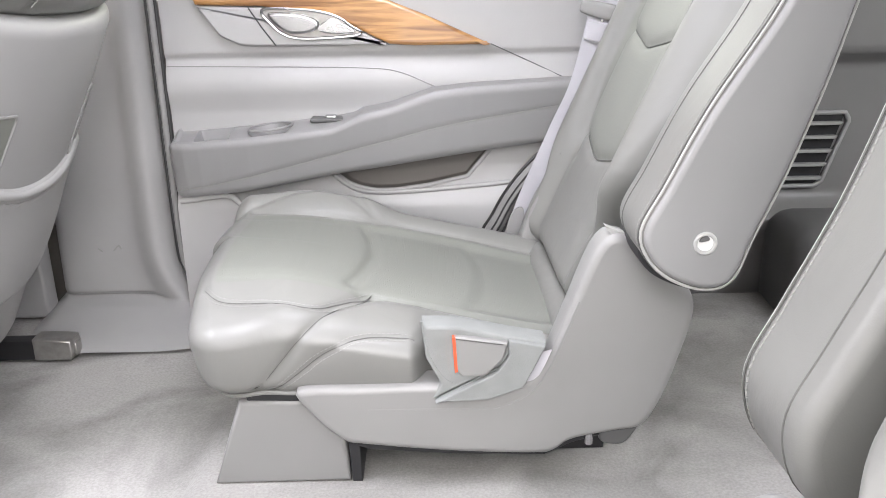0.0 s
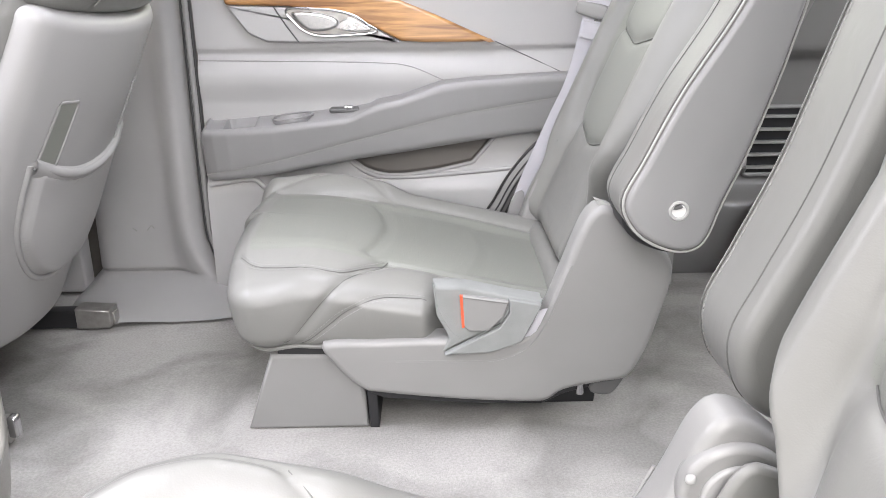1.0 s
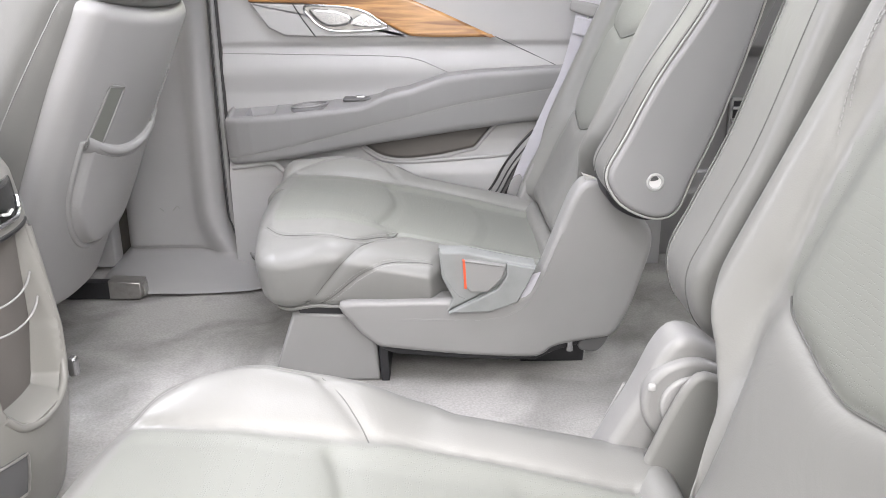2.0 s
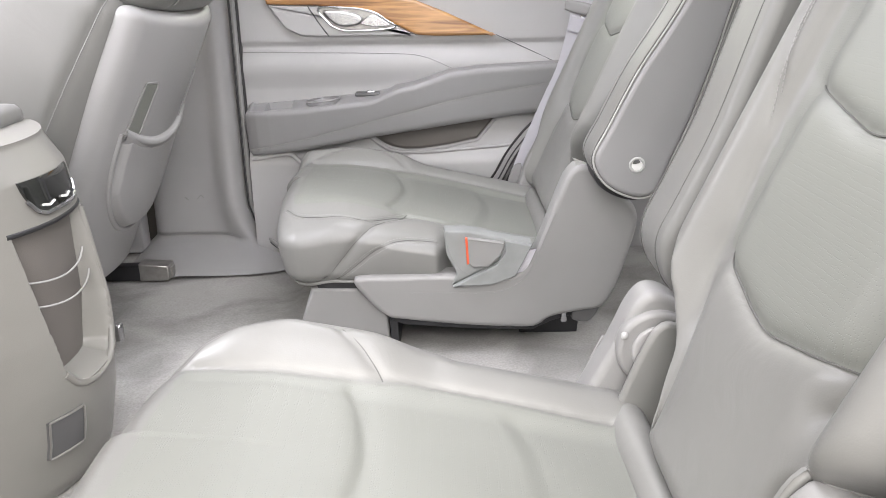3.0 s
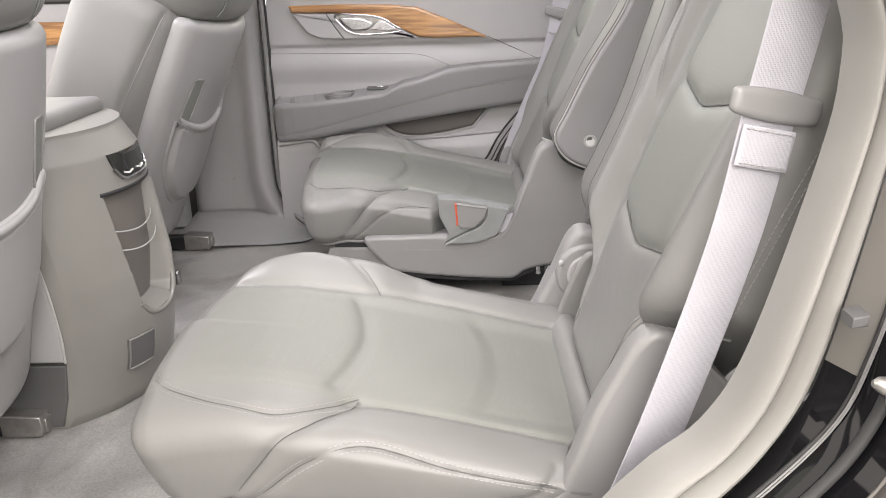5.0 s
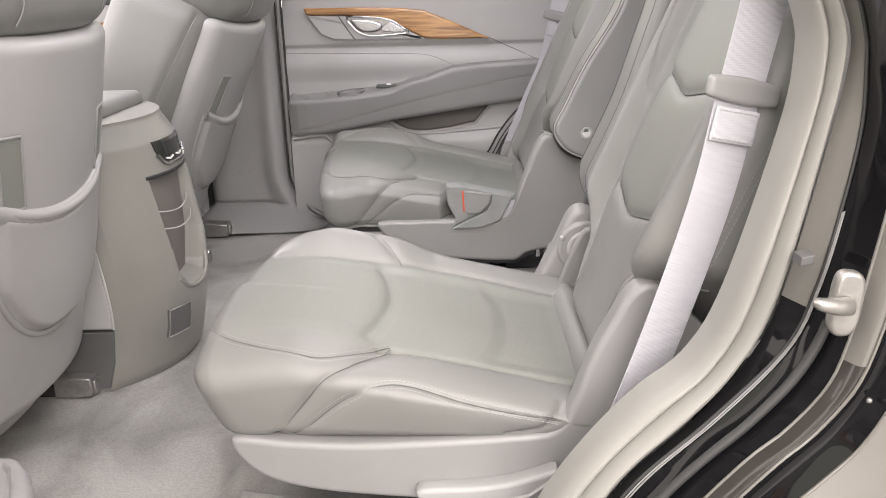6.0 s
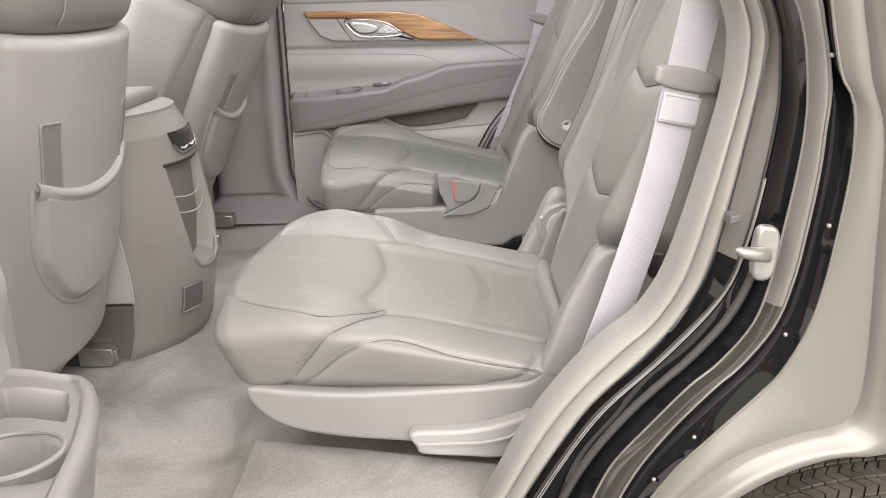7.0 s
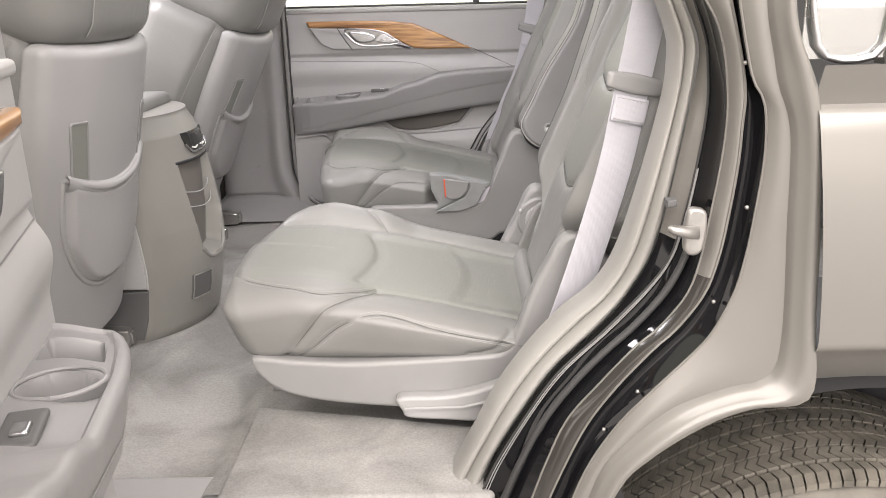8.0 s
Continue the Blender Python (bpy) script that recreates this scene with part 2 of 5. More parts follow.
def slab(profile, y0, y1, r=0.006, puff=0.0, axis="y", steps=4):
    """A plate with the given outline in the x-z plane, from y0 to y1, its edges rounded by r.
    axis "x": the outline lies in y-z; axis "z": in x-y."""
    p = np.array(profile, float)
    d = np.roll(p, -1, 0) - np.roll(p, 1, 0)
    nrm = np.stack([d[:, 1], -d[:, 0]], 1)
    nrm /= np.linalg.norm(nrm, axis=1)[:, None] + 1e-12
    area = 0.5 * np.sum(p[:, 0] * np.roll(p[:, 1], -1) - np.roll(p[:, 0], -1) * p[:, 1])
    if area < 0:
        nrm = -nrm
    sg = 1 if y1 > y0 else -1
    rows = []
    angs = np.linspace(0, math.pi / 2, steps)
    for a in angs[::-1]:
        q = p - nrm * r * (1 - math.cos(a))
        rows.append((q, y0 + sg * r * (1 - math.sin(a))))
    for a in angs:
        q = p - nrm * r * (1 - math.cos(a))
        rows.append((q, y1 - sg * r * (1 - math.sin(a))))
    rows = [(rows[0][0] - nrm * 0.0002, y0)] + rows + [(rows[-1][0] - nrm * 0.0002, y1)]
    out = []
    for q, y in rows:
        yy = np.full(len(q), y)
        if axis == "y":
            out.append(np.stack([q[:, 0], yy, q[:, 1]], 1))
        elif axis == "x":
            out.append(np.stack([yy, q[:, 0], q[:, 1]], 1))
        else:
            out.append(np.stack([q[:, 0], q[:, 1], yy], 1))
    return loft(out, close_cols=True, cap=True)


def vnormals(v, f):
    v = np.asarray(v)
    q = np.array(f)
    fn = np.cross(v[q[:, 2]] - v[q[:, 0]], v[q[:, 3]] - v[q[:, 1]])
    n = np.zeros_like(v)
    for k in range(4):
        np.add.at(n, q[:, k], fn)
    return n / (np.linalg.norm(n, axis=1)[:, None] + 1e-12)


def soft(c, h, r, step=0.006, warp=None):
    """A rounded box of half sizes h round c, in an even grid, then bent by warp (an array of points to an array of points)."""
    c, h = np.array(c, float), np.array(h, float)
    n = np.maximum(4, np.round(2 * h / step).astype(int))
    idx, lat, f = {}, [], []

    def vid(i, j, k):
        key = (i, j, k)
        if key not in idx:
            idx[key] = len(lat)
            lat.append(key)
        return idx[key]

    for ax in range(3):
        u, w = (ax + 1) % 3, (ax + 2) % 3
        for side in (0, n[ax]):
            for a in range(n[u]):
                for b_ in range(n[w]):
                    q = []
                    for da, db in ((0, 0), (1, 0), (1, 1), (0, 1)):
                        t = [0, 0, 0]
                        t[ax], t[u], t[w] = side, a + da, b_ + db
                        q.append(vid(*t))
                    f.append(tuple(q if side else q[::-1]))
    p = (np.array(lat) / n * 2 - 1) * h
    rr = np.minimum(r, h * 0.999)
    inner = np.clip(p, -(h - rr), h - rr)
    d = (p - inner) / rr
    p = inner + rr * d / np.maximum(1e-9, np.linalg.norm(d, axis=1))[:, None]
    v = p + c
    if warp:
        v = warp(v)
    return v, f


def onto(shape, pts, axis, sign):
    """The points (given by the two other coordinates) laid on the side of a shape that faces along an axis."""
    v, f = shape
    v = np.asarray(v)
    n = vnormals(v, f)
    mid, half = (v[:, axis].max() + v[:, axis].min()) / 2, np.ptp(v[:, axis]) / 2
    ok = (n[:, axis] * sign > 0.2) & ((v[:, axis] - mid) * sign > 0.3 * half)
    vc = v[ok]
    o = [k for k in range(3) if k != axis]
    out = []
    for p in pts:
        d = np.hypot(vc[:, o[0]] - p[0], vc[:, o[1]] - p[1])
        near = np.argpartition(d, 4)[:4]
        w = 1 / (d[near] + 1e-4)
        q = np.zeros(3)
        q[o[0]], q[o[1]] = p
        q[axis] = (vc[near, axis] * w).sum() / w.sum()
        out.append(q)
    return np.array(out)


def groove(shape, lines, depth=0.004, width=0.006, swell=0.0, swidth=0.03):
    """Presses seams into a shape along lines that lie on it."""
    v, f = np.asarray(shape[0]).copy(), shape[1]
    n = vnormals(v, f)
    pts = np.vstack([polyline(l, max(8, int(np.linalg.norm(np.diff(l, axis=0), axis=1).sum() / 0.004))) for l in lines])
    reach = max(3 * width, 3 * swidth if swell else 0)
    close = np.nonzero(((v > pts.min(0) - reach) & (v < pts.max(0) + reach)).all(1))[0]
    best = np.full(len(v), 9.0)
    for k in range(0, len(pts), 60):
        d = np.linalg.norm(v[close][:, None] - pts[None, k : k + 60], axis=2).min(1)
        best[close] = np.minimum(best[close], d)
    v -= n * (depth * np.exp(-((best / width) ** 1.3)) + swell * np.exp(-((best / swidth) ** 2)))[:, None]
    return v, f


def stitches(line, r=0.0008, length=0.0042, gap=0.0016):
    """A row of short thread loops along a line."""
    line = np.asarray(line, float)
    total = np.linalg.norm(np.diff(line, axis=0), axis=1).sum()
    n = max(2, int(total / (length + gap)))
    p = polyline(line, 3 * n + 1)
    return join(*[tube(p[3 * i : 3 * i + 3] * np.array([[1.0], [1.0], [1.0]]), r, 5) for i in range(n)])


def smooth01(t):
    t = np.clip(t, 0, 1)
    return t * t * (3 - 2 * t)


def mirror(shape, s):
    v, f = shape
    v = np.array(v, float)
    v[:, 1] *= s
    return v, f


def split(shape, test):
    """Two shapes out of one: the faces whose middle passes the test, and the rest. Each keeps the whole's normals."""
    v, f = np.asarray(shape[0]), np.array(shape[1])
    n = vnormals(v, f)
    ok = test(v[f].mean(1))
    out = []
    for q in (f[ok], f[~ok]):
        used, inv = np.unique(q, return_inverse=True)
        out.append((v[used], inv.reshape(q.shape), n[used]))
    return out


def flip(shape, s):
    """A split shape and its normals on side s of the car."""
    v, f, n = shape
    m = np.array([1, s, 1])
    return (v * m, f if s > 0 else f[:, ::-1]), n * m


def nearest(shape, line):
    """A line moved onto the nearest points of a shape, smoothed."""
    v = np.asarray(shape[0])
    line = np.asarray(line)
    lo, hi = line.min(0) - 0.03, line.max(0) + 0.03
    v = v[((v > lo) & (v < hi)).all(1)]
    out = np.array([v[np.argpartition(((v - p) ** 2).sum(1), 5)[:5]].mean(0) for p in line])
    sm = out.copy()
    for _ in range(8):
        sm[1:-1] = (out[:-2] + 2 * out[1:-1] + out[2:]) / 4
        out = sm.copy()
    return sm


# ---- setting ----
ground = tagged(part("ground", loft([[(-40, -40, 0), (40, -40, 0)], [(-40, 40, 0), (40, 40, 0)]]), GROUND), "pale concrete floor under the vehicle", "ground", kind="structure")

FZ = 0.70


def floor_shape():
    xs, ys = np.linspace(-1.7, 1.7, 180), np.linspace(-0.86, 0.86, 120)
    rows = []
    for y in ys:
        z = np.full(len(xs), FZ)
        z += 0.0025 * np.array([noise.noise((x * 9, y * 9, 0)) for x in xs])
        z += 0.012 * smooth01((abs(y) - 0.74) / 0.1)
        z -= 0.018 * (1 - smooth01((xs + 0.225) / 0.02))
        z -= 0.09 * smooth01((xs - 0.345) / 0.02) * (1 if y < -0.70 else 0)  # carpet sunk out of the camera's view where it ran into the wheel well
        rows.append(np.stack([xs, np.full(len(xs), y), z], 1))
    return loft(rows)


floor = tagged(part("floor", floor_shape(), CARPET), "worn light grey cut-pile carpet", "carpet", kind="structure")
tagged(part("floor", slab([(-1.7, -0.9), (1.7, -0.9), (1.7, 0.9), (-1.7, 0.9)], 0.58, 0.67, 0.004, axis="z"), PLASTIC_DARK), "dark floor pan under the carpet", "floor", kind="structure")


ledge = [(-0.178, -0.608), (0.02, -0.648), (0.20, -0.690), (0.25, -0.80), (0.22, -0.885), (-0.178, -0.885)]
tagged(part("floor", slab(polyline(ledge + ledge[:1], 90)[:-1], 0.66, 0.722, 0.009, axis="z", steps=6), CARPET), "raised grey carpet ledge beside the door sill", "carpet", kind="structure")


# ---- second row seats ----
def insert_z(x):
    return np.interp(x, [-0.2, -0.17, 0.04, 0.27, 0.36], [0.985, 0.986, 0.945, 0.893, 0.88])


def seat(s, label, hump_in, hump_out):
    e = thing("captain_seat", (0.1, s * 0.46, FZ), label, "car seat", "second row seats")

    # cushion: a crowned middle, seams beside it, and raised bolsters that fall behind a tuck
    MID = 0.4755

    def side_in(d, far, near):
        """Values for the two sides of the middle; the far side is the one away from the open door."""
        return np.where(d * s > 0, far, near)

    def warp(v):
        x, y, z = v[:, 0].copy(), v[:, 1].copy(), v[:, 2].copy()
        t = np.clip((z - 0.83) / 0.15, 0, 1)
        d = y - MID
        dy = np.abs(d)
        far = 0.036 * smooth01((dy - 0.105) / 0.09) * (1 - 0.5 * smooth01((dy - 0.185) / 0.06)) * (0.56 + 0.44 * (1 - smooth01((x - (0.005 if s > 0 else 0.022)) / 0.075)))
        far = far * (1.0 if s > 0 else smooth01((x + 0.235) / 0.11))
        near = -0.15 * np.clip(dy - 0.135, 0, 1)
        drop = side_in(d, 0.002, 0.006) * smooth01((x + 0.05) / 0.1) * smooth01((dy - 0.04) / 0.11)
        top = insert_z(x) + side_in(d, far, near) - drop
        nose = (0.010 + 0.022 * np.minimum(dy / 0.2, 1.1) ** 2) * smooth01((-0.055 - x) / 0.13)
        pad = np.zeros_like(x)
        for x0 in (0.006, 0.164):
            pad += 0.0042 * (1 - smooth01((x - x0 - 0.027 * (1 - (d / 0.135) ** 2) + 0.012) / 0.024))
        top = top + (pad - 0.006) * smooth01((0.142 - dy) / 0.03)
        z2 = 0.83 + t * (top - nose - 0.83)
        low = 1 - t
        fr = smooth01((0.0 - x) / 0.16)
        x2 = x + np.where(d < 0, 0.028 * low**1.5, 0.030 * low**1.3) * smooth01((0.1 - x) / 0.25)
        x2 = x2 - np.where(d < 0, 0.2, 1.0) * fr * 0.012 * t
        y2 = 0.46 + (y - 0.46) * (1 - 0.06 * low + 0.018 * np.sin(np.pi * t))
        inb = smooth01((0.36 - y2) / 0.10)
        y2 = y2 + (0.042 if s > 0 else 0.010) * inb * smooth01((x - 0.092) / 0.03)
        x2 = x2 + np.where(d < 0, 0.018 if s > 0 else 0.030, 0.0) * (dy / 0.225) ** 3.5 * smooth01((-0.03 - x) / 0.14) * t
        return np.stack([x2, y2, z2], 1)

    cu = soft((0.064, 0.46, 0.905), (0.264, 0.231, 0.075), 0.040, 0.0034, warp)
    raw = cu

    def snapped(pts, n=60):
        return nearest(raw, curve(pts, n))

    edge, tuck, wrap, inner = [], [], [], []
    for sg in (-1, 1):
        near = sg * s < 0

        def q(x, d, z):
            return (x, MID + sg * d, z)

        def on_top(p):
            return onto(raw, [(x, MID + sg * d) for x, d in p], 2, 1)

        def on_side(p):
            return onto(raw, p, 1, sg)

        plan = [(-0.192, 0.128), (-0.170, 0.150), (-0.105, 0.178), (-0.044, 0.190), (-0.001, 0.170), (0.024, 0.152), (0.042, 0.138)] if sg > 0 else [(-0.176, 0.158), (-0.150, 0.184), (-0.088, 0.200), (-0.028, 0.203), (0.0, 0.182), (0.024, 0.158), (0.042, 0.142)]
        edge.append(curve(on_top(plan), 70))
        tuck.append(curve(np.vstack([on_top([(0.042, 0.142), (0.018, 0.168), (-0.004, 0.192)]), on_side([(-0.034, 0.930), (-0.066, 0.890), (-0.104, 0.843)])]), 60))
        tail = [(0.10, 0.908)] if sg < 0 else [(0.13, 0.896), (0.19, 0.880), (0.255, 0.866)]
        wrap.append(curve(on_side([(-0.084, 0.842), (-0.052, 0.868), (-0.014, 0.900), (0.030, 0.918), (0.065, 0.916)] + tail), 80))
        plan = [(0.028, 0.146), (0.06, 0.140), (0.13, 0.138), (0.20, 0.140), (0.285, 0.145)] if near else [(-0.165, 0.140), (-0.075, 0.138), (0.0, 0.146), (0.06, 0.155), (0.17, 0.155), (0.285, 0.148)]
        inner.append(snapped([q(x, d, float(insert_z(x)) - 0.01) for x, d in plan], 90))
    arcs = []
    for x0 in (0.006, 0.164):
        arcs.append(onto(cu, curve([(x0 + 0.004, MID - 0.118), (x0 + 0.018, MID - 0.07), (x0 + 0.027, MID), (x0 + 0.018, MID + 0.07), (x0 + 0.004, MID + 0.118)], 50), 2, 1))
    cu = groove(cu, arcs[:1], 0.0030, 0.008, 0.0015, 0.02)
    cu = groove(cu, arcs[1:], 0.0030, 0.008, 0.0015, 0.02)
    cu = groove(cu, inner, 0.0062, 0.0048, 0.0030, 0.02)
    cu = groove(cu, edge, 0.0030, 0.0042, 0.0012, 0.012)
    cu = groove(cu, [l for l in tuck if (l[:, 1].mean() - MID) * s < 0], 0.0055, 0.005, 0.002, 0.014)
    cu = groove(cu, [l for l in tuck if (l[:, 1].mean() - MID) * s > 0], 0.0028, 0.004)
    cu = groove(cu, wrap, 0.0030, 0.0042, 0.0014, 0.012)
    cu = groove(cu, [snapped([(0.262, 0.672, 0.90), (0.252, 0.68, 0.876), (0.232, 0.683, 0.856), (0.19, 0.683, 0.846)], 24)], 0.005, 0.004)
    lo, hi = (inner[0], inner[1])

    def within(m):
        a, b_ = np.interp(m[:, 0], lo[:, 0], lo[:, 1]), np.interp(m[:, 0], hi[:, 0], hi[:, 1])
        return (m[:, 1] > a) & (m[:, 1] < b_) & (m[:, 2] > 0.87) & (m[:, 0] > -0.165) & (m[:, 0] < 0.295)

    mid, rest = split(cu, within)
    sh, nn = flip(rest, s)
    cushion = part("cushion", sh, LEATHER, e, normals=nn)
    sh, nn = flip(mid, s)
    part("seat_insert", sh, PERF, cushion, "perforated leather insert", normals=nn)
    cv = np.asarray(cu[0])
    cn = vnormals(*cu)
    for l in [q_ for q_ in edge + wrap if (q_[:, 1].mean() - MID) * s < 0]:
        near = np.array([np.argmin(np.linalg.norm(cv - p, axis=1)) for p in l])
        n_ = cn[near]
        along = np.gradient(l, axis=0)
        along /= np.linalg.norm(along, axis=1)[:, None]
        across = np.cross(along, n_)
        for off in (-0.005, 0.005):
            side = nearest(cu, l + across * off)
            part("stitching", mirror(stitches(side, 0.0007), s), THREAD, cushion)
        part("seam", mirror(tube(nearest(cu, l), 0.0007, 5), s), SEAM_SHADE, cushion)
    for l in [q_ for q_ in tuck if s < 0 or (q_[:, 1].mean() - MID) * s < 0]:
        part("seam", mirror(tube(nearest(cu, l), 0.0006, 5), s), SEAM_SHADE, cushion)
    hem = curve([(0.0, 0.236, 0.836), (-0.06, 0.238, 0.836), (-0.11, 0.245, 0.836), (-0.17, 0.285, 0.836), (-0.182, 0.36, 0.836), (-0.184, 0.46, 0.836), (-0.182, 0.54, 0.836)], 110)
    part("hem", mirror(tube(nearest(cu, hem) - [0, 0, 0.004], 0.0032, 7), s), LEATHER, cushion, "hem bead along the lower edge")

    if s < 0:
        skirt = nearest(cu, curve([(0.085, 0.232, 0.915), (0.10, 0.236, 0.895), (0.125, 0.238, 0.885), (0.18, 0.238, 0.878), (0.25, 0.239, 0.870), (0.29, 0.246, 0.866)], 60))
        part("skirt_edge", mirror(tube(skirt, 0.0026, 7), s), PIPING, cushion, "pale turned edge of the leather")
        part("tag", mirror(soft((0.232, 0.234, 0.874), (0.007, 0.002, 0.004), 0.0018, 0.002), s), WHITE, cushion)

    # backrest, reclined
    LEAN_BACK = math.atan(0.436)
    foot = np.array([0.302, 0.0, 0.955])
    up = np.array([math.sin(LEAN_BACK), 0, math.cos(LEAN_BACK)])
    back = np.array([math.cos(LEAN_BACK), 0, -math.sin(LEAN_BACK)])

    def lean(v):
        return foot + v[:, :1] * back + np.outer(v[:, 1], (0, 1, 0)) + v[:, 2:] * up

    def bwarp(v):
        w, y, u = v[:, 0].copy(), v[:, 1].copy(), v[:, 2].copy()
        top = 0.12 * smooth01((u - 0.45) / 0.25)
        inb = np.interp(u, [-0.05, 0.0, 0.05, 0.1, 0.16, 0.30], [0.30, 0.36, 0.45, 0.56, 0.76, 1.0]) - top
        outb = 1.19 - (0.20 if s > 0 else 0.43) * smooth01((0.165 - u) / 0.11) - top
        y2 = 0.46 + (y - 0.46) * np.where(y < 0.46, inb, outb)
        fr = smooth01((0.07 - w) / 0.06)
        d = np.abs(y2 - 0.50)
        bol = 0.030 * smooth01((d - 0.128) / 0.045) - 0.028 * smooth01((d - 0.18) / 0.06)
        w = w - fr * (bol - 0.012) - fr * 0.010 * np.sin(np.clip(u / 0.6, 0, 1) * np.pi) * smooth01((0.14 - d) / 0.05)
        return np.stack([w, y2, u], 1)

    bk = soft((0.068, 0.46, 0.30), (0.068, 0.222, 0.345), 0.032, 0.0042, bwarp)
    bl = [onto(bk, curve([(0.398, -0.02), (0.390, 0.05), (0.364, 0.12), (0.358, 0.2), (0.353, 0.3), (0.351, 0.6)], 80), 0, -1)]
    bl.append(onto(bk, curve([(0.620, 0.13), (0.634, 0.16), (0.643, 0.21), (0.648, 0.3), (0.649, 0.6)], 80), 0, -1))
    vees = []
    for u0, rise in ((0.139, 0.22), (0.312, 0.20)):
        line = polyline([(0.372, u0 + rise * 0.122), (0.48, u0 + 0.003), (0.50, u0), (0.52, u0 + 0.003), (0.628, u0 + rise * 0.122)], 70)
        vees.append(nearest(bk, onto(bk, line, 0, -1)))
    bl = [nearest(bk, l) for l in bl]
    fan = [onto(bk, curve([(y0, 0.295 + lift), (y0 - d * 0.016, 0.35 + lift), (y0 - d * 0.022, 0.44 + lift)], 24), 0, -1) for y0, d, lift in ((0.350, 1, 0.0), (0.345, 1, 0.022), (0.651, -1, 0.0), (0.656, -1, 0.022))]
    bk = groove(bk, bl, 0.007, 0.0055, 0.005, 0.022)
    bk = groove(bk, vees, 0.0045, 0.0045, 0.003, 0.014)
    bk = groove(bk, fan, 0.0032, 0.0042, 0.001, 0.01)

    def upper(m):
        a, b_ = np.interp(m[:, 2], [-0.02, 0.05, 0.12, 0.2, 0.3, 0.6], [0.398, 0.390, 0.364, 0.358, 0.353, 0.351]), np.interp(m[:, 2], [-0.02, 0.06, 0.12, 0.2, 0.3, 0.6], [0.600, 0.604, 0.632, 0.643, 0.648, 0.649])
        return (m[:, 1] > a) & (m[:, 1] < b_) & (m[:, 0] < 0.06) & (m[:, 2] > 0.139 + 0.22 * np.abs(m[:, 1] - 0.5))

    bmid, brest = split(bk, upper)

    def leaned(p):
        return (lean(p[0]), p[1], np.outer(p[2][:, 0], back) + np.outer(p[2][:, 1], (0, 1, 0)) + np.outer(p[2][:, 2], up))

    sh, nn = flip(leaned(brest), s)
    backrest = part("backrest", sh, LEATHER, e, normals=nn)
    sh, nn = flip(leaned(bmid), s)
    part("back_insert", sh, PERF, backrest, "perforated leather insert", normals=nn)
    for l in vees:
        part("seam", mirror(tube(lean(nearest(bk, l)), 0.0010, 5), s), SEAM_SHADE, backrest)
    for l in fan:
        part("stitching", mirror(stitches(lean(nearest(bk, l) + [-0.0006, 0.004, 0]), 0.0007), s), THREAD, backrest)
    for sg in (-1, 1):
        for w0 in (0.045, 0.052):
            o = onto(bk, [(w0, u) for u in np.linspace(0.135, 0.6, 70)], 1, sg)
            part("stitching", mirror(stitches(lean(o), 0.0007), s), THREAD, backrest)
    lobe = nearest(bk, np.array([(w, y, 0.105) for w, y in zip(np.linspace(-0.005, 0.075, 24), np.linspace(0.655, 0.715, 24))]))
    part("piping", mirror(tube(lean(lobe), 0.0022, 6), s), LEATHER, backrest)

    # folded armrest on the inboard side
    if s > 0:
        ap = [(0.340, 1.085), (0.350, 1.052), (0.376, 1.028), (0.415, 1.015), (0.445, 1.027), (0.463, 1.075), (0.492, 1.15), (0.528, 1.272), (0.552, 1.40), (0.50, 1.41), (0.463, 1.315), (0.402, 1.214), (0.363, 1.134)]
    else:
        ap = [(0.356, 1.062), (0.362, 1.020), (0.381, 0.995), (0.412, 0.985), (0.442, 0.998), (0.463, 1.05), (0.494, 1.15), (0.528, 1.272), (0.552, 1.40), (0.484, 1.41), (0.452, 1.322), (0.413, 1.198), (0.378, 1.115)]
    ap = curve(ap, 110, closed=True)
    ar = slab(ap, 0.125, 0.232, 0.014, steps=6)
    armrest = part("armrest", mirror(ar, s), LEATHER, e, "folded-up padded leather armrest")
    dd = np.roll(ap, -1, 0) - np.roll(ap, 1, 0)
    nn = np.stack([dd[:, 1], -dd[:, 0]], 1)
    nn /= np.linalg.norm(nn, axis=1)[:, None]
    if np.sum(ap[:, 0] * np.roll(ap[:, 1], -1) - np.roll(ap[:, 0], -1) * ap[:, 1]) < 0:
        nn = -nn

    def rim(off, yy):
        ring = ap - nn * off
        return np.vstack([np.stack([ring[:, 0], np.full(len(ring), yy), ring[:, 1]], 1), [(ring[0, 0], yy, ring[0, 1])]])

    part("side_pad", mirror(slab(ap - nn * 0.0045, 0.1232, 0.137, 0.007, steps=6), s), PAD, armrest, "smooth side pad, paler leather and partly painted door light")
    part("piping", mirror(tube(rim(0.0016, 0.1305), 0.0017, 6), s), PIPING, armrest, "pale piping round the armrest's side")
    part("seam", mirror(tube(rim(-0.0002, 0.1335), 0.0010, 5), s), SEAM_SHADE, armrest)
    part("stitching", mirror(stitches(rim(-0.0004, 0.1405), 0.0008), s), THREAD, armrest)
    part("seam", mirror(tube(rim(-0.0001, 0.205), 0.0009, 5), s), SEAM_SHADE, armrest)
    a = np.linspace(0, 2 * math.pi, 32, endpoint=False)

    def disc(r, y0, y1, rad=0.002):
        return mirror(slab(np.stack([0.408 + r * np.cos(a), 1.072 + r * np.sin(a)], 1), y0, y1, rad), s)

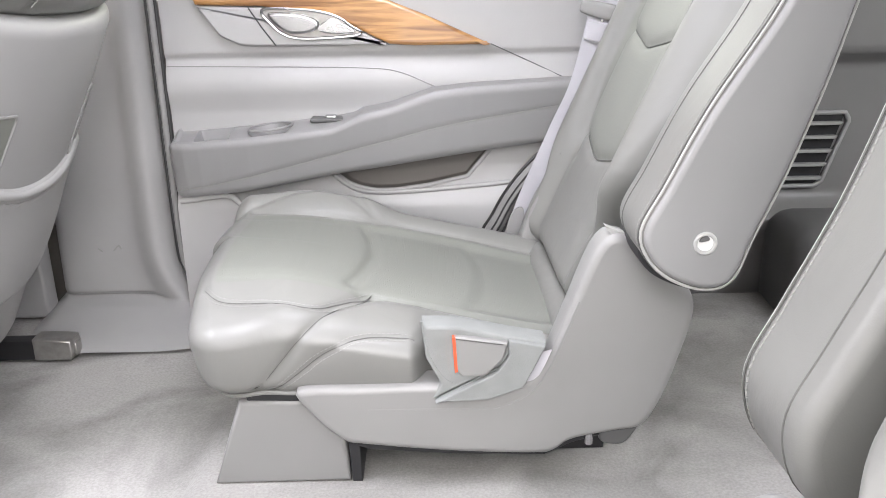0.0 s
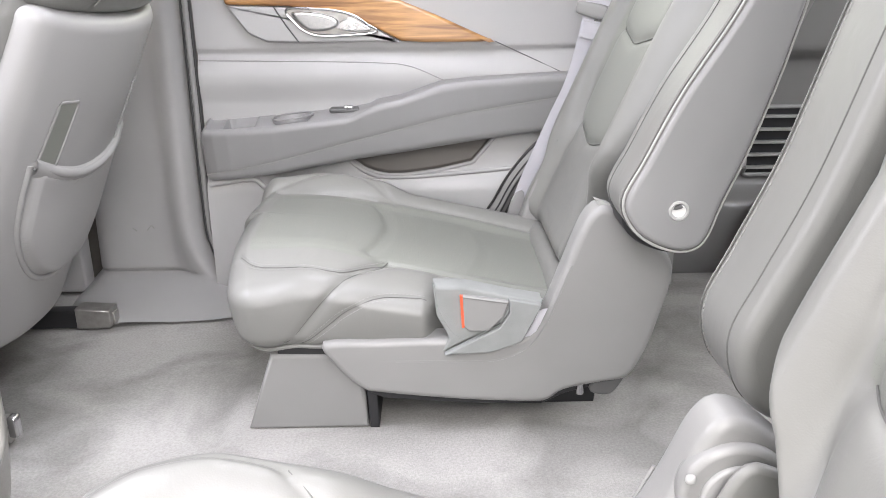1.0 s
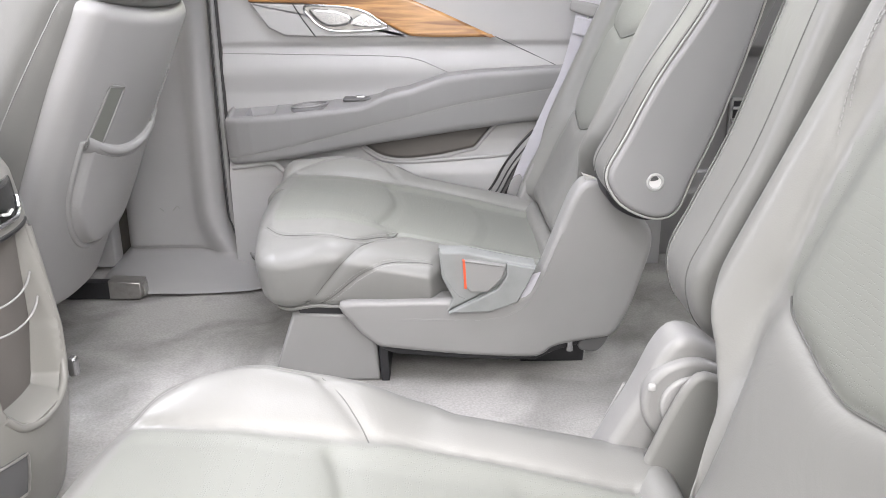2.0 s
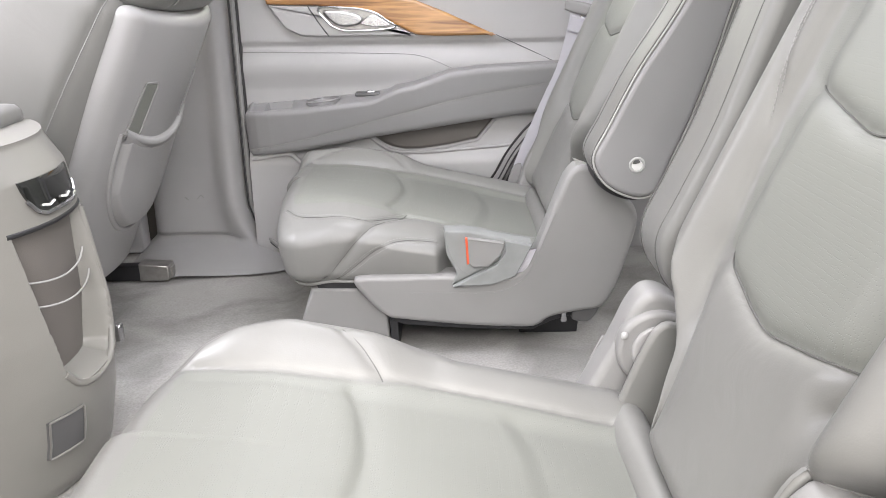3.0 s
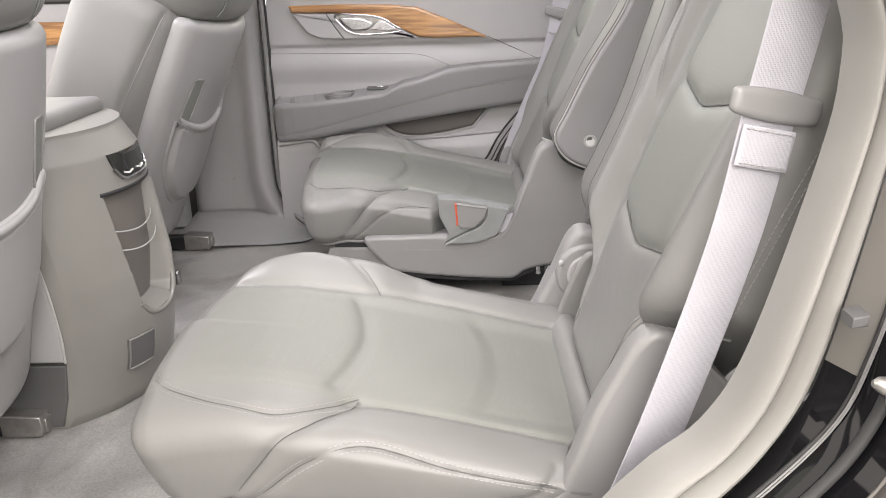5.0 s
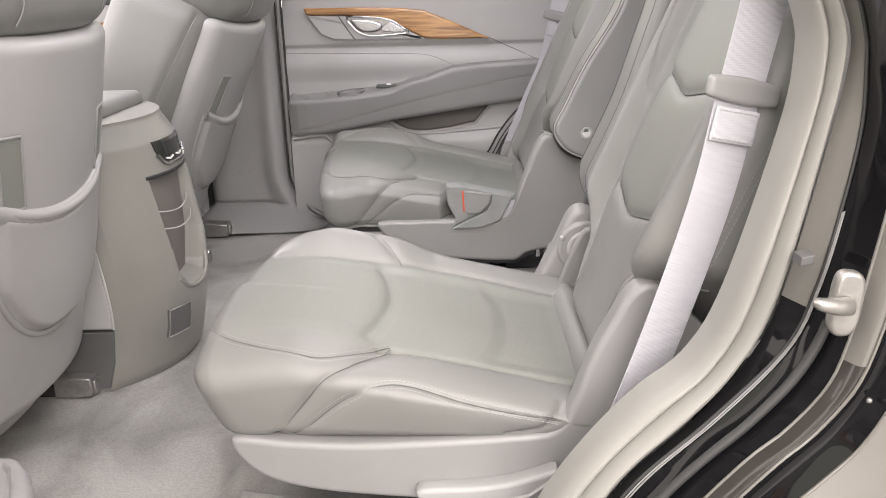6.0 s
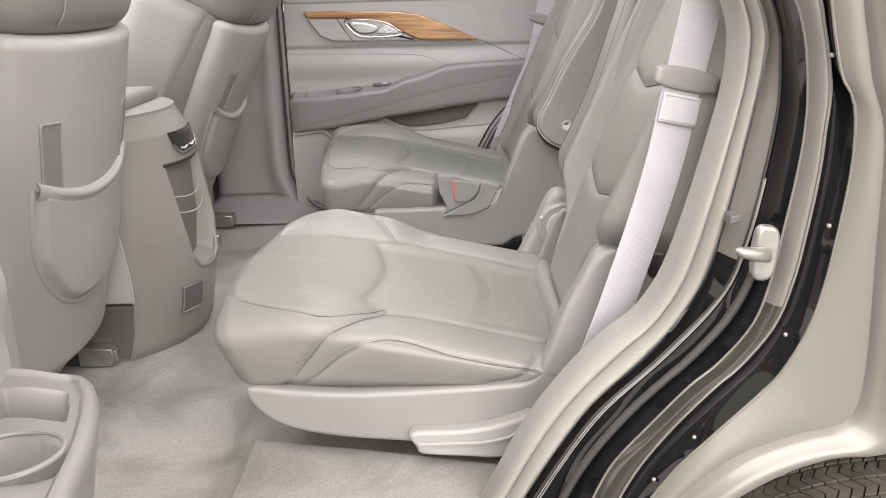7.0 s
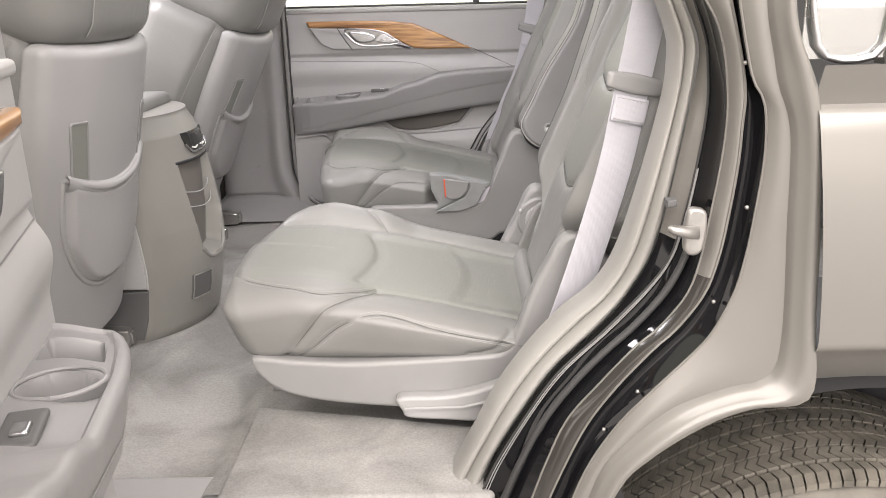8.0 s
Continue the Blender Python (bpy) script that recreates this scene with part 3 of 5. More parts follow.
    capo = part("hinge_cap", mirror(tube([(0.408 + 0.0105 * math.cos(w), 0.1225, 1.072 + 0.0105 * math.sin(w)) for w in np.linspace(0, 2 * math.pi, 33)], 0.0022, 6), s), PIPING, armrest, "round pale hinge cap")
    part("face", disc(0.0105, 0.1225, 0.13, 0.001), WHITE, capo)
    # dark crescent plate put in for the shade in the cap's hollow
    part("cap_shade", mirror(slab(curve([(0.401, 1.074), (0.404, 1.079), (0.410, 1.080), (0.412, 1.076), (0.406, 1.074)], 20, closed=True), 0.1212, 0.125, 0.0005), s), PLASTIC_DARK, capo)
    # pale bracket, and a dark block for the shade between armrest and cover
    if s > 0:
        part("hinge_bracket", slab(polyline([(0.327, 1.058), (0.342, 1.037), (0.362, 1.028), (0.358, 1.046), (0.327, 1.058)], 40)[:-1], 0.236, 0.248, 0.0008), PIPING, e)
        part("gap_shade_block", slab(curve([(0.352, 1.055), (0.366, 1.022), (0.412, 1.002), (0.446, 1.016), (0.44, 1.06), (0.39, 1.10)], 40, closed=True), 0.17, 0.262, 0.004), DARK, e, "dark block put in for the shade of the hinge gap")

    # plastic side covers of the base
    prof = curve([(-0.05, 0.852), (-0.03, 0.812), (0.004, 0.779), (0.03, 0.772), (0.143, 0.759), (0.25, 0.753), (0.275, 0.757), (0.297, 0.772), (0.35, 0.783), (0.385, 0.790), (0.405, 0.82), (0.424, 0.875), (0.440, 0.960), (0.40, 1.008), (0.36, 1.042), (0.335, 1.048), (0.318, 1.032), (0.304, 1.0), (0.288, 0.955), (0.262, 0.888), (0.235, 0.860), (0.205, 0.852), (0.116, 0.857), (0.03, 0.856)], 150, closed=True)
    sink = (0.0 if s > 0 else 0.028) * smooth01((prof[:, 1] - 0.88) / 0.13)
    prof = prof - np.stack([0 * sink, sink], 1)
    side = part("side_cover", mirror(slab(prof, 0.226, 0.275, 0.010, steps=6), s), COVER, e, "moulded grey plastic side cover")
    crest = polyline([(-0.02, 0.2285, 0.826), (0.06, 0.2278, 0.824), (0.19, 0.2278, 0.822), (0.232, 0.2278, 0.832), (0.262, 0.2278, 0.868), (0.288, 0.2278, 0.935), (0.312, 0.2278, 1.0 - (0.0 if s > 0 else 0.02))], 60)
    part("edge_roll", mirror(tube(curve(crest[::6], 60), 0.0024, 6), s), COVER, side)
    po = curve([(-0.158, 0.848), (-0.132, 0.80), (-0.06, 0.772), (0.088, 0.755), (0.25, 0.75), (0.36, 0.78), (0.424, 0.875), (0.440, 0.960), (0.405, 1.01), (0.375, 1.04), (0.35, 1.046), (0.33, 1.03), (0.314, 1.0), (0.292, 0.955), (0.270, 0.89), (0.25, 0.855), (0.20, 0.846), (0.02, 0.838), (-0.08, 0.842)], 150, closed=True)
    cov = part("side_cover", mirror(slab(po, 0.652, 0.69, 0.008, steps=6), s), COVER, e, "moulded grey plastic side cover")
    lev = curve([(0.076, 0.784), (0.083, 0.76), (0.092, 0.749), (0.15, 0.744), (0.208, 0.742), (0.235, 0.772), (0.252, 0.79), (0.249, 0.81), (0.225, 0.803), (0.19, 0.793), (0.145, 0.787)], 60, closed=True)
    lever = part("recline_lever", mirror(slab(lev, 0.686, 0.712, 0.006), s), PLASTIC, cov)
    part("rib", mirror(tube([(0.085, 0.7125, 0.766), (0.18, 0.7135, 0.768), (0.215, 0.7135, 0.776), (0.243, 0.7125, 0.797)], 0.003), s), PLASTIC, lever)

    # pedestal and feet
    part("pedestal", mirror(slab([(-0.132, 0.824), (-0.173, FZ), (0.008, FZ), (0.004, 0.78), (-0.014, 0.824)], 0.255, 0.52, 0.008), s), COVER, e)
    # black slab painting the shadow line under the cushion's hem
    part("pedestal_gap_shade", mirror(slab([(-0.122, 0.836), (-0.120, 0.824), (0.0, 0.820), (0.0, 0.836)], 0.258, 0.54, 0.001), s), DARK, e, "dark slab put in for the shade between pedestal and cushion")
    # dark sheet in place of the shaded gap behind the pedestal
    part("pedestal_rear_shade", mirror(slab([(-0.012, 0.822), (0.006, 0.779), (0.0105, FZ), (0.024, FZ), (0.022, 0.78), (0.0, 0.826)], 0.256, 0.52, 0.002), s), DARK, e, "dark sheet standing in for the shade behind the pedestal")
    # frame reaches below the cover to paint the shadow band there
    part("underframe", mirror(slab([(-0.02, 0.835), (0.012, 0.765), (0.035, 0.755), (0.15, 0.745), (0.265, 0.741), (0.30, 0.758), (0.36, 0.775), (0.33, 0.835)], 0.244, 0.65, 0.004), s), DARK, e, "metal frame under the cushion, black and lowered as painted shade")
    for yy in (0.34, 0.60):
        part("foot", mirror(slab([(0.24, 0.80), (0.25, FZ), (0.36, FZ), (0.37, 0.80)], yy - 0.02, yy + 0.02, 0.004), s), DARK, e)
    for yy in (0.24, 0.66):
        part("latch", mirror(slab(curve([(0.345, 0.785), (0.335, 0.765), (0.35, 0.757), (0.37, 0.760), (0.385, 0.79)], 24, closed=True), yy, yy + 0.03, 0.004), s), PLASTIC_DARK, e)
    part("bolt", mirror(tube([(0.322, 0.245, 0.79), (0.322, 0.245, 0.758)], 0.006, 8), s), CHROME, e)
    for yy, thick in ((0.30, 0.006), (0.648, 0.004))[: 1 if s > 0 else 2]:
        gus = curve([(0.272, 0.90), (0.285, 0.93), (0.318, 1.02), (0.338, 1.058), (0.36, 1.06), (0.40, 1.03), (0.39, 0.95), (0.33, 0.90)], 50, closed=True)
        part("gusset", mirror(slab(gus - [0.0, 0.045 if s > 0 else 0.065] if yy < 0.46 else gus - [0.0, 0.015], yy - thick, yy + thick, 0.006), s), LEATHER, e, "leather gusset between backrest and cover")
        if yy < 0.46:
            part("rivet", mirror(soft((0.306, yy - 0.014, 0.975), (0.004, 0.003, 0.004), 0.0029, 0.002), s), TRIM, e)
    part("rear_roll", mirror(tube([(0.308, y, 0.88) for y in np.linspace(0.275, 0.655, 12)], 0.022, 14), s), LEATHER, e, "rolled rear edge of the cushion")
    hp = [(0.345 + 0.046 * math.cos(q), 0.955 + 0.046 * math.sin(q)) for q in np.linspace(0, 2 * math.pi, 40, endpoint=False)]
    hc = part("hinge_cover", mirror(slab(hp, 0.262, 0.284, 0.006), s), COVER, e)
    hp2 = [(0.345 + 0.030 * math.cos(q), 0.955 + 0.030 * math.sin(q)) for q in np.linspace(0, 2 * math.pi, 40, endpoint=False)]
    part("disc", mirror(slab(hp2, 0.280, 0.288, 0.003), s), PLASTIC, hc)
    return e


def buckle_set(s, label):
    e = thing("belt_buckle", (0.15, s * 0.24, 0.9), label, "seat belt buckle", "belt buckles")
    def ring(p, n=70):
        return polyline(p + p[:1], n)[:-1]

    sleeve = ring([(0.108, 0.938), (0.15, 0.937), (0.215, 0.922), (0.262, 0.913), (0.252, 0.895), (0.232, 0.858), (0.19, 0.842), (0.118, 0.838), (0.13, 0.86), (0.112, 0.895)])
    part("sleeve", mirror(slab(sleeve, 0.2245, 0.262, 0.004), s), FELT, e, "grey felt buckle sleeve")
    part("sleeve_edge", mirror(tube(np.array([(x, 0.2252, z) for x, z in curve([(0.108, 0.945), (0.116, 0.90), (0.134, 0.868), (0.15, 0.858)], 24)]), 0.0016, 5), s), FELT, e)
    part("flap", mirror(slab(ring([(0.213, 0.921), (0.258, 0.912), (0.25, 0.893), (0.232, 0.857), (0.19, 0.841), (0.122, 0.838), (0.155, 0.855), (0.20, 0.878), (0.214, 0.90)]), 0.2150, 0.2262, 0.0020), s), FELT, e, "folded felt flap")
    body = ring([(0.147, 0.927), (0.165, 0.925), (0.213, 0.917), (0.207, 0.895), (0.185, 0.873), (0.157, 0.873), (0.149, 0.882)])
    part("buckle", mirror(slab(body, 0.2165, 0.236, 0.003), s), COVER, e)
    part("release_button", mirror(slab([(0.1445, 0.926), (0.1485, 0.927), (0.1515, 0.880), (0.1475, 0.879)], 0.2165, 0.233, 0.001), s), ORANGE, e, "orange release button")
    strap = loft([[(0.228, 0.2275, 0.856), (0.25, 0.2275, 0.862)], [(0.236, 0.2275, 0.875), (0.259, 0.2275, 0.880)], [(0.245, 0.2275, 0.895), (0.268, 0.2275, 0.902)]])
    v, f = strap
    v2 = [(p[0], p[1] + 0.002, p[2]) for p in v]
    n = len(v)
    part("strap", mirror((list(v) + v2, list(f) + [tuple(i + n for i in q) for q in f]), s), WEB, e, "pale webbing strap")
    return e


seat(1, "grey leather captain's chair with folded armrest and buckle pocket", 0.0, 0.036)
seat(-1, "grey leather captain's chair beside the open door", 0.036, 0.0)
buckle_set(1, "seat belt buckle in grey felt sleeve beside cushion")


# ---- far rear door ----
def door_depth(x, z):
    """How far the inner door face stands in from the outer plane."""
    y = np.full(np.shape(x), 0.835)
    y = y + 0.007 * smooth01((1.211 - z) / 0.012) - 0.017 * smooth01((1.205 - z) / 0.05)
    y = y + 0.010 * smooth01((1.150 - z) / 0.05)
    low = smooth01((1.0 - z) / 0.08)
    y = y - 0.03 * low
    return y


def door(s, label):
    e = thing("rear_door", (0, 0.85, 0.75), label, "car door", "rear doors")
    xs = np.r_[np.linspace(-0.352, -0.084, 60), np.linspace(-0.08, 0.32, 220), np.linspace(0.325, 0.62, 70)]
    zs = np.r_[np.linspace(0.70, 0.952, 60), np.linspace(0.955, 1.11, 86), np.linspace(1.114, 1.345, 60)]
    X, Z = np.meshgrid(xs, zs)
    # pocket below the armrest
    poly = np.array([(-0.075, 1.0), (0.10, 1.06), (0.30, 1.08), (0.242, 1.032), (0.216, 1.0), (0.194, 0.976), (0.12, 0.962), (0.057, 0.955), (0.02, 0.955), (-0.008, 0.960), (-0.030, 0.968), (-0.052, 0.982)])
    inside, gap = np.zeros(X.shape, bool), np.full(X.shape, 9.0)
    for i in range(len(poly)):
        (x0, z0), (x1, z1) = poly[i], poly[(i + 1) % len(poly)]
        inside ^= ((z0 > Z) != (z1 > Z)) & (X < (x1 - x0) * (Z - z0) / (z1 - z0 + 1e-12) + x0)
        t = np.clip(((X - x0) * (x1 - x0) + (Z - z0) * (z1 - z0)) / ((x1 - x0) ** 2 + (z1 - z0) ** 2), 0, 1)
        gap = np.minimum(gap, np.hypot(X - x0 - t * (x1 - x0), Z - z0 - t * (z1 - z0)))
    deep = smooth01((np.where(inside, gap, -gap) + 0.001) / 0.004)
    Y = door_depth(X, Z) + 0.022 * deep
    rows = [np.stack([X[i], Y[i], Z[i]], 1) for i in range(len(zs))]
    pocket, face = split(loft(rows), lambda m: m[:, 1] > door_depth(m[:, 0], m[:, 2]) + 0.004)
    def dp(name, shape, mat, parent=e, label=""):
        return part(name, mirror(shape, s), mat, parent, label)

    sh, nn = flip(face, s)
    panel = part("inner_panel", sh, TRIM, e, normals=nn)
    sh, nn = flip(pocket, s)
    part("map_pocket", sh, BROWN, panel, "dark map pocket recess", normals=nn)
    ring = polyline(list(poly) + [tuple(poly[0])], 150)
    dp("pocket_rim", tube([(x, float(door_depth(np.array([x]), np.array([z]))[0]) + 0.0005, z) for x, z in ring], 0.0042, 8), TRIM, panel)
    dp("pocket_lip", tube([(x, float(door_depth(np.array([x]), np.array([z]))[0]) - 0.001, z) for x, z in curve([(-0.075, 1.0), (-0.048, 0.975), (-0.008, 0.955), (0.057, 0.951), (0.18, 0.958), (0.282, 0.966), (0.42, 0.985)], 60)], 0.005, 8), TRIM, panel)
    dp("outer_skin", slab([(-0.40, 0.66), (0.66, 0.66), (0.66, 1.30), (-0.40, 1.30)], 0.93, 0.97, 0.004), PAINT, e)
    # armrest
    def warp(v):
        x, y, z = v[:, 0].copy(), v[:, 1].copy(), v[:, 2].copy()
        k = np.interp(x, [-0.36, -0.1, 0.1, 0.25, 0.5], [0, 1, 2, 3, 4])
        top = np.interp(x, [-0.36, -0.2, -0.05, 0.05, 0.13, 0.2, 0.38, 0.5], [1.073, 1.085, 1.10, 1.118, 1.145, 1.152, 1.160, 1.165])
        bot = np.interp(x, [-0.36, -0.2, -0.05, 0.1, 0.25, 0.38, 0.5], [0.950, 0.969, 0.996, 1.016, 1.035, 1.050, 1.06])
        t = (z - 0.94) / 0.12
        z2 = bot + t * (top - bot)
        inn = np.interp(x, [-0.36, -0.352, -0.34, -0.32, -0.29, -0.25, -0.2, 0.05, 0.2, 0.5], [0.80, 0.782, 0.770, 0.759, 0.751, 0.746, 0.743, 0.748, 0.762, 0.775])
        y2 = inn + (y - 0.70) / 0.15 * (0.86 - inn) + 0.022 * (1 - t) * smooth01((0.84 - y) / 0.1)
        z2 = z2 - 0.016 * t * (1 - smooth01((y2 - inn) / 0.07)) * smooth01((0.02 - x) / 0.08)
        up_ = (t > 0.97) & (x < 0.0)
        cup = smooth01((0.039 - np.hypot(x + 0.165, y2 - 0.797)) / 0.010)
        box = smooth01((0.032 - np.abs(x + 0.268)) / 0.004) * smooth01((y2 - inn - 0.026) / 0.004) * smooth01((0.832 - y2) / 0.004)
        bed = smooth01((y2 - inn - 0.014) / 0.004) * smooth01((0.01 - x) / 0.03) * smooth01((x + 0.338) / 0.006)
        z2 = z2 - up_ * (0.042 * cup + 0.030 * box + 0.006 * bed)
        return np.stack([x, y2, z2], 1)

    ar = soft((0.05, 0.775, 1.0), (0.40, 0.075, 0.06), 0.016, 0.003, warp)
    sl = onto(ar, curve([(-0.345, 0.968), (-0.245, 0.988), (-0.142, 1.012), (-0.039, 1.038), (0.063, 1.062), (0.163, 1.084), (0.363, 1.115), (0.42, 1.122)], 70), 1, -1)
    ar = groove(ar, [sl], 0.002, 0.004)
    arm = dp("armrest", ar, ARMREST, e, "long padded door armrest with cup holder")
    dp("stitching", tube(sl, 0.0009, 5), THREAD, arm)
    dp("cup_rim", tube([(-0.165 + 0.039 * math.cos(w), 0.797 + 0.039 * math.sin(w), float(np.interp(-0.165 + 0.039 * math.cos(w), [-0.36, -0.2, -0.05], [1.073, 1.085, 1.10])) - 0.0065) for w in np.linspace(0, 2 * math.pi, 49)], 0.0022, 7), ARMREST, arm, "smooth rim of the cup holder")
    sw = dp("window_switch", soft((-0.062, 0.805, 1.0925), (0.030, 0.016, 0.004), 0.0035, 0.003), PLASTIC_DARK, arm, "dark window switch plate")
    dp("switch_key", soft((-0.055, 0.803, 1.0975), (0.010, 0.007, 0.003), 0.0025, 0.002), CHROME, sw)
    # wood
    wp = [(-0.29, 1.312), (-0.15, 1.312), (-0.02, 1.308), (0.05, 1.300), (0.12, 1.272), (0.237, 1.219), (0.1, 1.219), (0.055, 1.222), (0.03, 1.234), (-0.01, 1.255), (-0.05, 1.272), (-0.10, 1.283), (-0.17, 1.29), (-0.283, 1.294)]
    wf = polyline(wp + wp[:1], 120)[:-1]
    dp("wood_trim", slab(wf, 0.815, 0.838, 0.006, steps=4), WOOD, e, "glossy brown wood trim")
    # handle bezel
    bz = polyline([(-0.283, 1.293), (-0.17, 1.289), (-0.10, 1.282), (-0.05, 1.271), (-0.01, 1.254), (0.03, 1.233), (0.053, 1.221), (-0.15, 1.222), (-0.21, 1.224), (-0.245, 1.24), (-0.283, 1.293)], 90)[:-1]
    dp("handle_bezel", slab(bz, 0.819, 0.84, 0.004), TRIM, e)
    cupp = curve([(-0.166, 1.285), (-0.150, 1.258), (-0.132, 1.243), (-0.105, 1.235), (-0.05, 1.235), (0.006, 1.241), (-0.012, 1.255), (-0.034, 1.270), (-0.062, 1.279), (-0.10, 1.284)], 70, closed=True)
    hnd = dp("door_handle", slab(cupp, 0.8165, 0.824, 0.003), STEEL, e, "satin chrome door handle in a shell recess")
    dp("handle_rim", tube(np.vstack([np.stack([cupp[:, 0], np.full(70, 0.8155), cupp[:, 1]], 1), [(cupp[0, 0], 0.8155, cupp[0, 1])]]), 0.0026, 7), CHROME, hnd)
    dp("pull", slab(curve([(-0.156, 1.279), (-0.140, 1.256), (-0.118, 1.244), (-0.082, 1.246), (-0.066, 1.258), (-0.078, 1.270), (-0.11, 1.278)], 40, closed=True), 0.8055, 0.818, 0.005), CHROME, hnd)
    dp("pull_tip", slab(curve([(-0.072, 1.250), (-0.048, 1.268), (-0.030, 1.262), (-0.004, 1.245), (-0.04, 1.242)], 30, closed=True), 0.811, 0.818, 0.002), CHROME, hnd)
    dp("bezel_seam", tube([(-0.191, 0.8185, 1.289), (-0.170, 0.8185, 1.255), (-0.147, 0.8185, 1.223)], 0.0013, 6), SEALRUB, e)
    # upper panel line and insert seam
    dp("insert_seam", tube([(x, float(door_depth(np.array([x]), np.array([z]))[0]) - 0.0005, z) for x, z in curve([(-0.35, 1.188), (-0.2, 1.185), (0.0, 1.18), (0.07, 1.172), (0.135, 1.145)], 60)], 0.0011, 5), COVER, e)
    dp("upper_seam", tube([(x, float(door_depth(np.array([x]), np.array([z]))[0]) - 0.0005, z) for x, z in [(0.237, 1.219), (0.30, 1.19), (0.37, 1.158)]], 0.0012, 5), PLASTIC_DARK, e)
    # window
    dp("window_sill", slab([(-0.36, 1.335), (0.62, 1.335), (0.62, 1.352), (-0.36, 1.352)], 0.83, 0.872, 0.006), TRIM, e)
    dp("window_seal", slab([(-0.36, 1.338), (0.62, 1.338), (0.62, 1.358), (-0.36, 1.358)], 0.874, 0.92, 0.004), SEALRUB, e)
    w = dp("window_pane", slab([(-0.36, 1.35), (0.62, 1.35), (0.62, 1.80), (-0.36, 1.80)], 0.885, 0.89, 0.001), GLASS, e)
    w.visible_shadow = False
    dp("window_post", slab([(0.245, 1.35), (0.265, 1.35), (0.265, 1.80), (0.245, 1.80)], 0.86, 0.90, 0.003), SEALRUB, e)
    # lower front speaker frame
    dp("speaker_frame", tube([(x, 0.80, z) for x, z in curve([(-0.343, 0.945), (-0.26, 0.955), (-0.235, 0.94), (-0.2, 0.90)], 30)], 0.006, 8), TRIM, e)
    return e


door(1, "closed rear door with grey panel, wood trim and long armrest")

# ---- pillar trim and seals, far side ----
bp = thing("pillar_trim", (-0.5, 0.85, 0.7), "grey plastic centre pillar trim with scuffs", "pillar")
def pillar(k):
    rows = []
    for z in np.r_[np.linspace(0.69, 0.80, 60), np.linspace(0.81, 1.75, 50)]:
        left = np.interp(z, [0.7, 0.73, 1.3, 1.75], [-0.66, -0.63, -0.62, -0.60])
        fl = float(smooth01(np.array([(0.742 - z) / 0.062]))[0]) * k
        bend_ = float(np.clip((0.86 - z) / 0.168, 0, 1))
        turn = 0.135 * (1 - math.sqrt(1 - bend_**2)) * k
        lip = 0.008 * float(smooth01(np.array([(0.733 - z) / 0.005]))[0]) - 0.010 * math.exp(-(((z - 0.738) / 0.007) ** 2))
        pts = curve([(left, 0.90), (left + 0.03, 0.850 - fl * 0.15 - lip), (-0.50, 0.848 - fl * 0.16 - lip), (-0.455 + turn * 0.5, 0.842 - fl * 0.155 - lip), (-0.428 + turn * 0.85, 0.824 - fl * 0.13), (-0.410 + turn, 0.818 - fl * 0.105), (-0.394 + turn, 0.826 - fl * 0.08), (-0.380 + turn, 0.846 - fl * 0.045), (-0.372 + turn, 0.88)], 70)
        rows.append(np.stack([pts[:, 0], pts[:, 1], np.full(70, z)], 1))
    return loft(rows)


part("trim_panel", pillar(1.0), PLASTIC, bp)
ds = thing("door_seal", (-0.36, 0.84, 0.7), "grey rubber door seal with dark edges along the pillar", "door seal")
sl_path = curve([(-0.205, 0.775, 0.702), (-0.250, 0.785, 0.706), (-0.295, 0.800, 0.722), (-0.333, 0.815, 0.758), (-0.354, 0.822, 0.81), (-0.361, 0.823, 0.88), (-0.362, 0.823, 1.3), (-0.362, 0.823, 1.75)], 90)
part("seal", tube(sl_path, 0.0058, 10), COVER, ds, "grey rubber bead")
for dx, dy_ in ((-0.008, 0.002), (0.0075, 0.003)):
    part("seal_edge", tube(sl_path + [dx, dy_, 0], 0.0035, 8), SEALRUB, ds, "dark rubber lip")

# ---- near front and rear shells ----
for k, pts in enumerate(([(-0.50, 0.835), (-0.49, 0.845), (-0.485, 0.838)], [(-0.53, 0.84), (-0.522, 0.833)], [(-0.46, 0.862), (-0.452, 0.868), (-0.445, 0.864)])):
    part("scuff", tube([(x, 0.8455, z) for x, z in curve(pts, 14)], 0.0012, 5), THREAD, bp)


